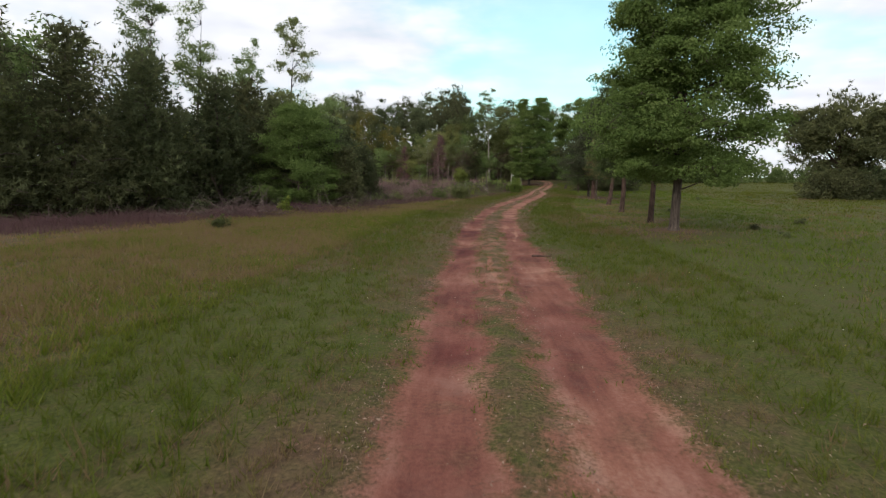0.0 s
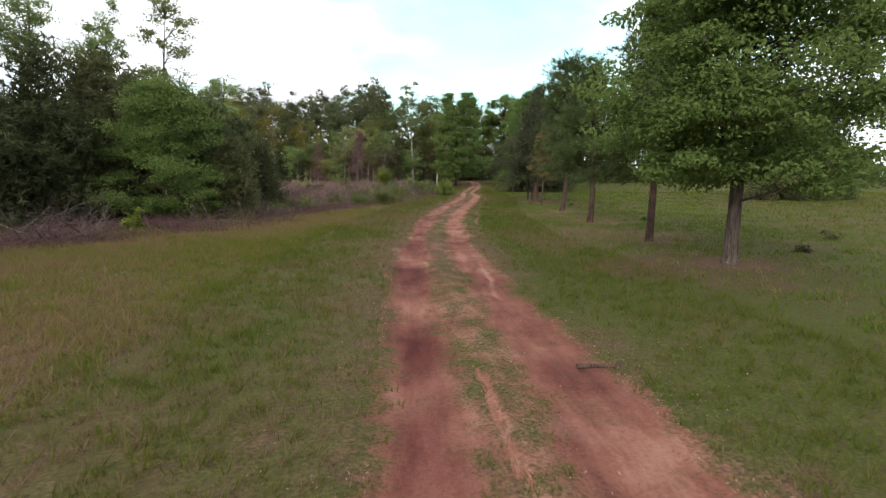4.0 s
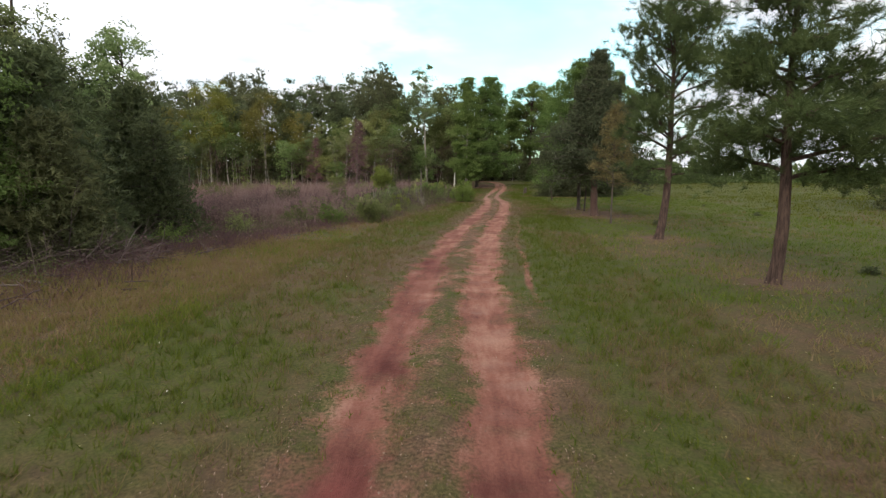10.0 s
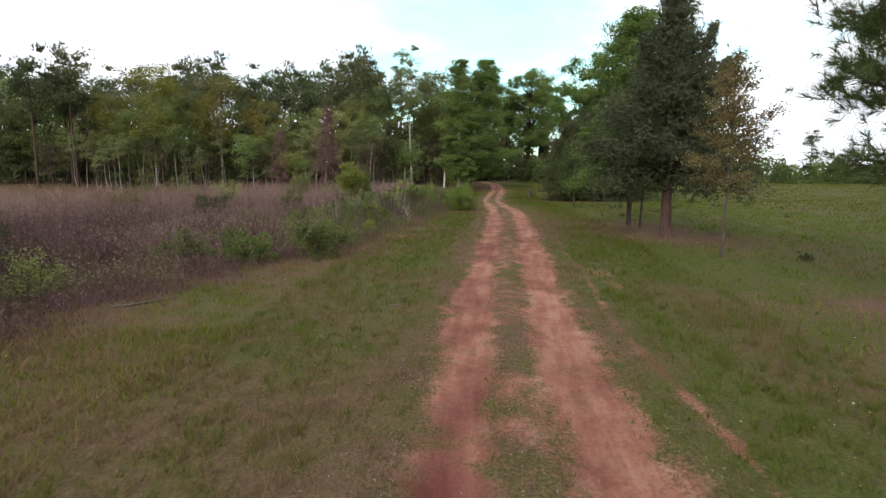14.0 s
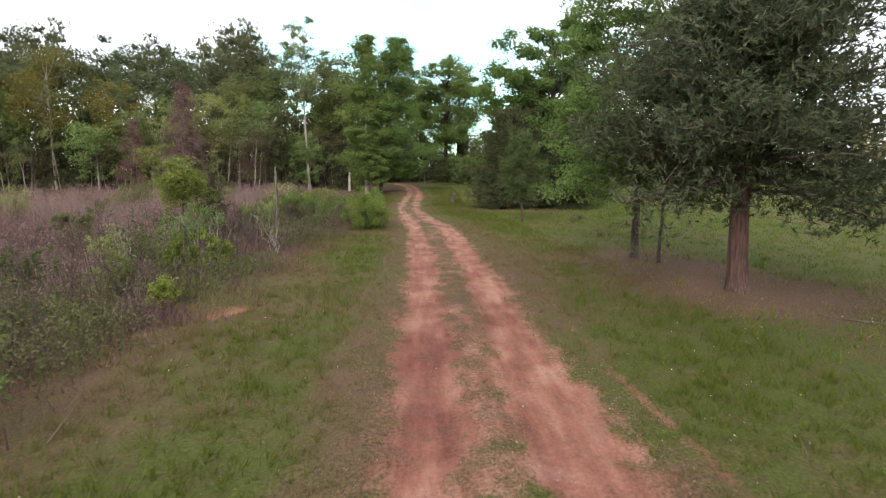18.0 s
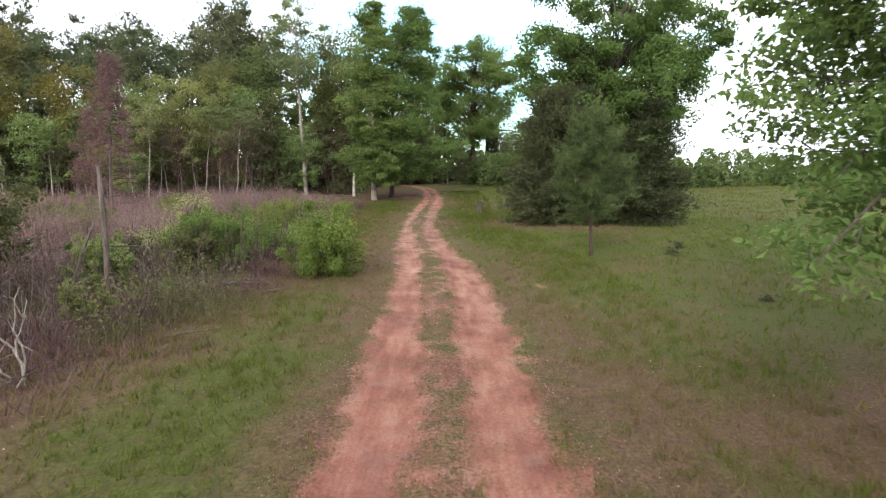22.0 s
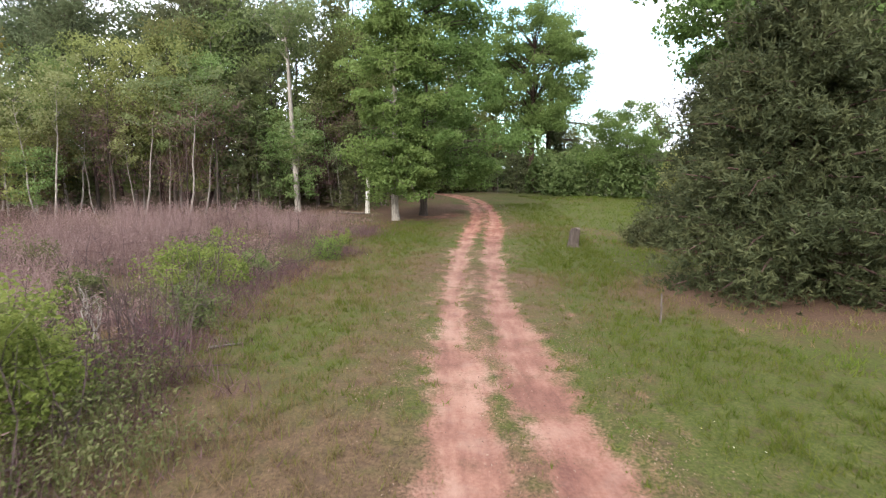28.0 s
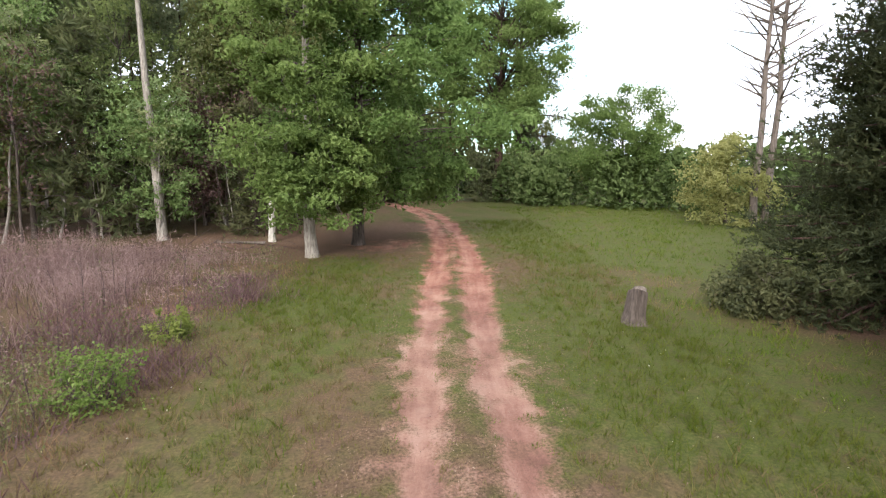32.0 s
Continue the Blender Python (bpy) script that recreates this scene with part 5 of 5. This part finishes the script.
def stump(x, y):
    rng = np.random.default_rng(220)
    e = thing("tree_stump", x, y, "weathered grey upright tree stump in the grass", "stump")
    an = np.linspace(0, 2 * np.pi, 18, endpoint=False)
    z = np.array([0, 0.08, 0.25, 0.5, 0.72, 0.86])
    rr = np.array([0.34, 0.28, 0.245, 0.23, 0.225, 0.215])
    fl = 1 + 0.10 * np.sin(an * 5 + 1) + 0.05 * rng.normal(size=18)
    V = np.stack([np.stack([np.cos(an) * r * fl + 0.12 * h, np.sin(an) * r * fl, np.full(18, h) + (0.05 * np.sin(an * 2) if h > 0.8 else 0)], 1) for r, h in zip(rr, z)])
    i, j = np.meshgrid(np.arange(5), np.arange(18), indexing="ij")
    k = (j + 1) % 18
    g = Geo(); g.add(V.reshape(-1, 3), np.stack([i * 18 + j, i * 18 + k, (i + 1) * 18 + k, (i + 1) * 18 + j], -1).reshape(-1, 4))
    part("trunk", g, BARK, e)
    g = Geo()
    ring = V[-1] - [0, 0, 0.004]
    g.add(np.vstack([ring, ring.mean(0)[None] - [0, 0, 0.05]]), np.array([[a, (a + 1) % 18, 18] for a in range(18)]))
    part("cut_top", g, DEADWOOD, e, "pale cracked top of the stump")


stump(16.8, 107.3)


def log(x, y, ln, r, turn, label, seed, mat=DEADWOOD):
    rng = np.random.default_rng(seed)
    e = thing("fallen_branch", x, y, label, "fallen branch", "", 0.0)
    t = np.linspace(-0.5, 0.5, 7)
    d = np.array([math.cos(turn), math.sin(turn), 0])
    P = t[:, None] * ln * d + np.cumsum(rng.normal(size=(7, 3)) * 0.03 * ln, 0) * [1, 1, 0.0] + [0, 0, r]
    g = Geo(); tube(g, P, r * np.linspace(1.1, 0.35, 7), 7)
    for i in range(4):
        a = along(P, rng.uniform(0.3, 0.95))
        tube(g, np.stack([a, a + unit(d + rng.normal(size=3) * 0.6) * ln * rng.uniform(0.12, 0.3) * [1, 1, 0.4] + [0, 0, 0.05]]), [r * 0.4, 0.005], 4, True)
    part("stick", g, mat, e)


for i, (x, y, ln, r, a) in enumerate(((2.6, 80.4, 2.4, 0.05, 0.2), (1.6, 77.6, 2.0, 0.04, 0.9), (3.0, 75.6, 1.0, 0.03, 0.4), (-17.6, 32.5, 3.0, 0.06, 0.3), (-16.5, 33.5, 2.4, 0.05, 2.6), (-11.0, 39.5, 3.4, 0.06, 0.4), (-9.9, 41.0, 2.6, 0.05, 2.4), (-10.4, 38.0, 2.2, 0.04, 1.3), (1.6, 82.5, 2.2, 0.05, 2.2), (-4.8, 52.0, 1.3, 0.03, 0.5), (13.6, 61.2, 1.6, 0.025, 2.2), (0.8, 51.5, 0.5, 0.02, 0.6), (11.6, 69.0, 1.4, 0.025, 0.5), (-0.5, 117.6, 3.0, 0.06, 0.2), (5.8, 119.8, 2.6, 0.06, 2.9), (5.0, 93.6, 0.6, 0.03, 0.4), (4.2, 79.3, 0.9, 0.03, 0.7), (3.1, 80.1, 1.7, 0.07, 0.1), (1.7, 79.6, 1.9, 0.04, 0.5))):
    log(x, y, ln, r, a, "dry grey fallen branch lying in the grass", 230 + i)


log(1.9, 16.1, 0.55, 0.035, 0.1, "reddish-brown scrap of bark lying on the clay", 260, BARK_CEDAR)


def brush_heap(x, y, w, seed, label):
    """Cut branches thrown together in a heap."""
    rng = np.random.default_rng(seed)
    e = thing("brush_pile", x, y, label, "brush pile", "", 0.0)
    for i in range(40):
        g = Geo()
        a = np.array([rng.normal() * w * 0.4, rng.normal() * w * 0.25, rng.uniform(0.02, 0.25)])
        d = unit(rng.normal(size=3) * [1, 0.7, 0.0] + [0, 0, rng.uniform(-0.02, 0.55)]) * rng.uniform(1.0, 2.6)
        t = np.linspace(0, 1, 5)[:, None]
        P = a + d * t + np.cumsum(rng.normal(size=(5, 3)) * 0.07, 0) * t
        P[:, 2] = np.maximum(P[:, 2], 0.03)
        tube(g, P, np.linspace(0.02, 0.006, 5) * rng.uniform(0.6, 1.5), 5)
        for k in range(7):
            c = along(P, rng.uniform(0.2, 1))
            q = c + unit(d + rng.normal(size=3) * 0.9) * rng.uniform(0.3, 0.8)
            q[2] = max(q[2], 0.03)
            tube(g, np.stack([c, q]), [0.009, 0.003], 3, True)
        part("branch", g, DEADWOOD if i % 5 == 0 else DEADTWIG, e)


brush_heap(-17.2, 38.2, 3.2, 501, "heap of grey cut branches before the cedars")
brush_heap(-14.3, 31.0, 2.6, 502, "low heap of dry branches in brown weeds")
brush_heap(-11.3, 41.6, 2.4, 503, "dark tangled heap of brushwood before the cedars")
brush_heap(-9.2, 43.6, 1.6, 504, "small heap of dead branches by the bushes")


def dead_bush(x, y, h, seed, label="bleached bare stems of a dead bush", stems=5):
    rng = np.random.default_rng(seed)
    e = thing("dead_bush", x, y, label, "dead bush", "dead bushes along the sedge")
    for i in range(stems):
        g = Geo()
        a = np.array([rng.normal() * 0.1, rng.normal() * 0.1, 0])
        d = np.array([rng.normal() * 0.3, rng.normal() * 0.3, 1]) * h * rng.uniform(0.55, 1.0)
        t = np.linspace(0, 1, 8)[:, None]
        P = a + d * t + np.cumsum(rng.normal(size=(8, 3)) * 0.035 * h, 0) * (t > 0)
        tube(g, P, np.linspace(0.019, 0.006, 8), 5)
        for k in range(4):
            c = along(P, rng.uniform(0.4, 1))
            tube(g, np.stack([c, c + unit(rng.normal(size=3) + [0, 0, 0.8]) * 0.22 * h]), [0.008, 0.003], 3, True)
        part("stem", g, BARK_PALE if seed % 4 == 1 else DEADWOOD if seed % 2 else DEADTWIG, e)


for i, (x, y, h) in enumerate(((1.3, 73.3, 1.7), (1.9, 76.5, 1.2), (0.4, 75.4, 1.6), (0.2, 71.6, 1.3), (-0.9, 71.2, 1.8), (2.2, 79.4, 1.1), (3.4, 82.6, 0.9), (-1.6, 66.0, 1.2), (-2.6, 68.8, 1.6), (-0.2, 77.8, 1.9), (1.7, 85.6, 1.4), (3.1, 98.2, 1.2), (2.4, 94.2, 1.3), (-5.2, 62.0, 1.5), (-11.9, 40.2, 1.8), (-9.9, 45.0, 1.6), (0.6, 80.6, 1.6), (-3.4, 64.9, 1.4))):
    dead_bush(x, y, h, 521 + i)


def metal_post(x, y):
    e = thing("fence_post", x, y, "thin grey metal stake in the grass", "stake")
    g = Geo(); tube(g, [(0, 0, 0), (0.01, 0, 0.35), (0.0, 0.02, 0.7)], [0.022, 0.022, 0.02], 8); part("stake", g, DEADWOOD, e)


metal_post(14.1, 94.4)

# dark clumps of coarse weed in the mown field
clump = shrub("weed_clump", 12.4, 22.5, "dark low clump of coarse weed in the field", "weed", 400, 0.16, 0.26, 0.07, LEAF_CEDAR, 260, "weed clumps in the field", stems=4)
spots = random.Random(5)
for x, y in [(13.6, 20.8), (18.5, 25.5), (21.0, 24.0), (22.4, 27.0), (17.6, 31.0), (19.0, 33.2), (13.4, 27.2), (18.2, 83.3), (21.2, 84.9), (22.6, 86.2), (24.4, 84.2), (23.0, 82.6), (26.2, 87.4), (16.0, 76.0), (20.3, 79.6)] + [(spots.uniform(14, 34), spots.uniform(28, 90)) for i in range(12)]:
    copy_thing(clump, pose(x, y, float(land(x, y)) - 0.02, 0, 0, spots.uniform(0, 360)) @ Matrix.Scale(spots.uniform(0.6, 1.3), 4))


# ---- grasses ----
def scatter(rng, n, x0, x1, y0, y1):
    return rng.uniform(x0, x1, n), rng.uniform(y0, y1, n)


def stand(x, y):
    return np.stack([x, y, land(x, y)], 1)


def turf(name, seed, n, near, far, y0, y1, height, width, label, side=0, per=7, spread=0.05):
    """Grass tufts between two distances from the track's middle."""
    rng = np.random.default_rng(seed)
    n = n // per
    y = rng.uniform(y0, y1, n)
    o = rng.uniform(near, far, n) * (rng.choice([-1, 1], n) if side == 0 else side)
    x = road_x(y) + o
    dirt = np.maximum(rut_parts(x, y)[0], bare_dirt(x, y))
    keep = (rng.random(n) > dirt * 1.1 + 0.05 + 0.8 * litter_bed(x, y) * (0.8 + 0.4 * wobble(x, y, 1.6, 27))) & (x > sedge_edge(np.clip(y, 30, 114)) - 2.5 - 8 * (y < 46)) & ~((o < 0) & (y > 117))
    x, y, o = x[keep], y[keep], o[keep]
    s = straw_amount(x, y)
    patch = wobble(x, y, 0.55, 21) + 0.6 * wobble(x, y, 2.1, 23)
    short = np.clip((np.abs(o) - 0.4) / 2.2, 0.35, 1.0)
    h = height * np.clip(0.8 + 0.25 * patch, 0.4, 1.4) * short * rng.uniform(0.6, 1.4, len(x))
    tint = np.where(rng.random(len(x)) < s, rng.uniform(0.6, 1.0, len(x)), rng.uniform(0.0, 0.45, len(x)))
    C = np.repeat(stand(x, y), per, 0) + rng.normal(size=(len(x) * per, 3)) * [spread, spread, 0] - [0, 0, 0.01]
    g = Geo()
    add_blades(g, rng, C, np.repeat(h, per), width, np.repeat(tint, per) + rng.normal(size=len(C)) * 0.06, 0.5)
    tagged(new(name, g.mesh(name, GRASS)), label, "grass", kind="stuff")


turf("grass_verge", 301, 360000, 0.0, 5.5, 3.0, 126.0, 0.20, 0.015, "short mixed green and straw grass along the track")
turf("grass_field", 302, 130000, 5.5, 22.0, 4.0, 135.0, 0.18, 0.028, "grass of the open field", 1, 6, 0.12)
turf("grass_rough", 305, 190000, 5.0, 15.0, 3.0, 50.0, 0.2, 0.017, "rough brown and green grass of the open bank", -1, 7, 0.06)
turf("grass_far_field", 304, 90000, 22.0, 75.0, 10.0, 140.0, 0.2, 0.07, "short grass of the far field", 1, 6, 0.3)
turf("grass_bank", 303, 120000, 5.5, 18.0, 4.0, 116.0, 0.2, 0.024, "dry grass before the near wood", -1, 6, 0.1)


def sedge():
    rng = np.random.default_rng(310)
    n = 9500
    y = rng.uniform(44, 118, n)
    e = sedge_edge(y)
    x = e - rng.exponential(11, n)
    keep = (x > -75) & (rng.random(n) < np.clip((e - x) / 4, 0.15, 1)) & ~((y < 56) & (x < -14)) & (wobble(x, y, 0.45, 61) > -0.75 + 0.3 * (x > e - 5))
    x, y = x[keep], y[keep]
    rng2 = np.random.default_rng(311)
    per = 20
    C = np.repeat(stand(x, y), per, 0)
    C[:, :2] += rng2.normal(size=(len(C), 2)) * 0.22
    ramp_up = np.clip((sedge_edge(y) - x) / 6, 0.3, 1) * np.clip(0.92 + 0.4 * wobble(x, y, 0.9, 31) + 0.35 * wobble(x, y, 0.3, 35) + 0.2 * rng.normal(size=len(x)), 0.35, 1.7)
    hh = np.repeat(ramp_up * np.interp(y, [44, 60, 100, 118], [0.8, 1.1, 1.25, 1.1]), per)
    g = Geo()
    add_blades(g, rng2, C, hh * 1.1, 0.015, np.repeat(np.clip(np.interp(y, [60, 78, 95], [0.18, 0.28, 0.52]) + 0.35 * wobble(x, y, 0.5, 33) + rng2.normal(size=len(x)) * 0.28, 0, 1), per) + rng2.normal(size=len(C)) * 0.1, 0.36)
    top = C + np.stack([np.zeros(len(C)), np.zeros(len(C)), hh * 0.75], 1)
    pick = rng2.random(len(C)) < 0.7
    add_leaves(g, rng2, top[pick] + rng2.normal(size=(pick.sum(), 3)) * [0.14, 0.14, 0.16], 0.13, rng2.uniform(0.35, 1.0, pick.sum()), -0.2, 0.2)
    tagged(new("dry_sedge", g.mesh("dry_sedge", SEDGE)), "tall purplish-brown dead sedge and bramble stalks filling the field", "dry grass", kind="stuff")
    # green weeds among and before it
    n = 11000
    y = np.where(rng.random(n) < 0.5, rng.uniform(40, 116, n), rng.uniform(60, 92, n))
    x = sedge_edge(y) + 0.4 + 1.0 * wobble(0 * y, y, 0.9, 59) + rng.normal(size=n) * 0.5 - rng.exponential(3.2, n)
    k = (wobble(x, y, 0.6, 41) + 0.5 * wobble(x, y, 1.7, 47) > 0.0) & (x > -40)
    x, y = x[k], y[k]
    C = np.repeat(stand(x, y), 12, 0)
    C += rng.normal(size=(len(C), 3)) * [0.16, 0.16, 0.0] + np.stack([np.zeros(len(C)), np.zeros(len(C)), rng.uniform(0.02, 0.9, len(C)) * np.repeat(np.clip(0.75 + 0.9 * wobble(x, y, 0.9, 43), 0.15, 1.8), 12)], 1)
    g = Geo()
    add_leaves(g, rng, C, 0.075, np.repeat(rng.uniform(0.1, 0.9, len(x)), 12), 0.3, 0.35)
    add_blades(g, rng, C[::3] * [1, 1, 0] + [0, 0, 0.15], 0.5, 0.012, rng.uniform(0.2, 1, len(C[::3])), 0.3)
    tagged(new("weeds", g.mesh("weeds", WEED)), "green weeds and briars along the edge of the sedge", "weeds", kind="stuff")


sedge()


def brush_pile():
    """Tangled dead twigs before the near wood and under the wood edge."""
    rng = np.random.default_rng(320)
    g = Geo()
    for i in range(820):
        if i >= 520:
            y = rng.uniform(60, 104); x = float(sedge_edge(y)) - rng.exponential(1.6) + 0.2
        elif i < 340:
            y = rng.uniform(24, 48); x = np.interp(y, [24, 32, 38, 46], [-20, -14.5, -10.0, -9.0]) + rng.normal() * 1.6
        else:
            x = rng.uniform(-14, 9); y = 118.5 + rng.normal() * 1.2 - 0.05 * x
        a = np.array([x, y, float(land(x, y)) + rng.uniform(0, 0.25)])
        d = unit(rng.normal(size=3) * [1, 1, 0.55] + [0, 0, 0.25]) * rng.uniform(0.5, 1.6)
        m = a + d * 0.5 + rng.normal(size=3) * 0.08
        tube(g, np.stack([a, m, a + d]), [0.016, 0.011, 0.004], 4)
    for i in range(620):
        y = rng.uniform(58, 112) if i < 260 else rng.uniform(60, 96); x = float(sedge_edge(y)) + 0.3 - rng.exponential(3.4)
        a = np.array([x, y, float(land(x, y))])
        h = rng.uniform(0.7, 1.9)
        b = a + [rng.normal() * 0.18 * h, rng.normal() * 0.18 * h, h]
        tube(g, np.stack([a, (a + b) / 2 + rng.normal(size=3) * 0.05, b]), [0.012, 0.009, 0.003], 4)
        for k in range(3):
            c = a + (b - a) * rng.uniform(0.4, 0.95)
            tube(g, np.stack([c, c + unit(rng.normal(size=3) + [0, 0, 0.5]) * 0.3 * h]), [0.006, 0.002], 3)
    tagged(new("brushwood", g.mesh("brushwood", DEADTWIG)), "tangled dry brushwood and dead twigs on the ground", "brushwood", kind="stuff")
    g = Geo()
    n = 42000
    y = rng.uniform(20, 50, n)
    x = np.interp(y, [20, 32, 38, 46, 50], [-19, -12.2, -8.8, -8.0, -6.3]) + 0.8 * wobble(0 * y, y, 0.9, 52) + rng.normal(size=n) * 1.1 - rng.exponential(3.6, n)
    add_blades(g, rng, stand(x, y), (0.38 + 0.25 * wobble(x, y, 0.8, 51)) * rng.uniform(0.4, 1.2, n), 0.02, rng.uniform(0, 0.5, n), 0.5)
    n = 64000
    y = rng.uniform(48, 114, n)
    x = sedge_edge(y) + 0.7 + 0.9 * wobble(0 * y, y, 1.1, 57) + rng.normal(size=n) * 0.55 - rng.exponential(2.2, n)
    k = (wobble(x, y, 0.8, 53) > -0.5) & (rng.random(n) < 0.85)
    x, y = x[k], y[k]
    add_blades(g, rng, stand(x, y), 0.3 + 0.22 * wobble(x, y, 1.1, 55), 0.02, rng.uniform(0, 0.75, len(x)), 0.6)
    tagged(new("dry_undergrowth", g.mesh("dry_undergrowth", SEDGE)), "dry reddish-brown undergrowth along the wood and the sedge", "dry grass", kind="stuff")


brush_pile()


def litter():
    """Bits of dry straw, dead leaves and small clods lying along the track."""
    rng = np.random.default_rng(335)
    n = 60000
    y = rng.uniform(3, 126, n)
    o = np.where(rng.random(n) < 0.25, rng.normal(size=n) * 0.35, rng.choice([-1, 1], n) * (1.4 + rng.exponential(0.42, n)))
    x = road_x(y) + o
    k = (wobble(x, y, 0.9, 73) > -0.3) & (x > sedge_edge(np.clip(y, 30, 114)))
    x, y = x[k], y[k]
    g = Geo()
    add_leaves(g, rng, stand(x, y) + np.stack([0 * x, 0 * x, rng.uniform(0.02, 0.06, len(x))], 1), 0.034, rng.uniform(0, 1, len(x)) ** 1.8, 1.2, 0.35)
    tagged(new("straw_litter", g.mesh("straw_litter", mat_leaf("litter", (0.105, 0.066, 0.045), (0.19, 0.128, 0.088), (0.33, 0.25, 0.18), 0.2))), "pale dry straw and dead leaves strewn along the track", "litter", kind="stuff")


litter()


def flowers():
    """Small pale and yellow flower heads scattered through the grass."""
    rng = np.random.default_rng(330)
    n = 2600
    y = rng.uniform(3, 110, n)
    o = rng.uniform(2.2, 9, n) * rng.choice([-1, 1], n)
    x = road_x(y) + o
    k = (wobble(x, y, 0.5, 63) > 0.1) & (x > sedge_edge(np.clip(y, 30, 114)))
    x, y = x[k], y[k]
    g = Geo()
    add_leaves(g, rng, stand(x, y) + np.stack([0 * x, 0 * x, rng.uniform(0.1, 0.22, len(x))], 1), 0.022, rng.uniform(0, 1, len(x)), 1.5, 0.9)
    tagged(new("wildflowers", g.mesh("wildflowers", mat_leaf("petals", (0.55, 0.45, 0.12), (0.6, 0.55, 0.35), (0.7, 0.68, 0.62), 0.3))), "tiny pale wildflower heads scattered in the grass", "flowers", kind="stuff")


flowers()
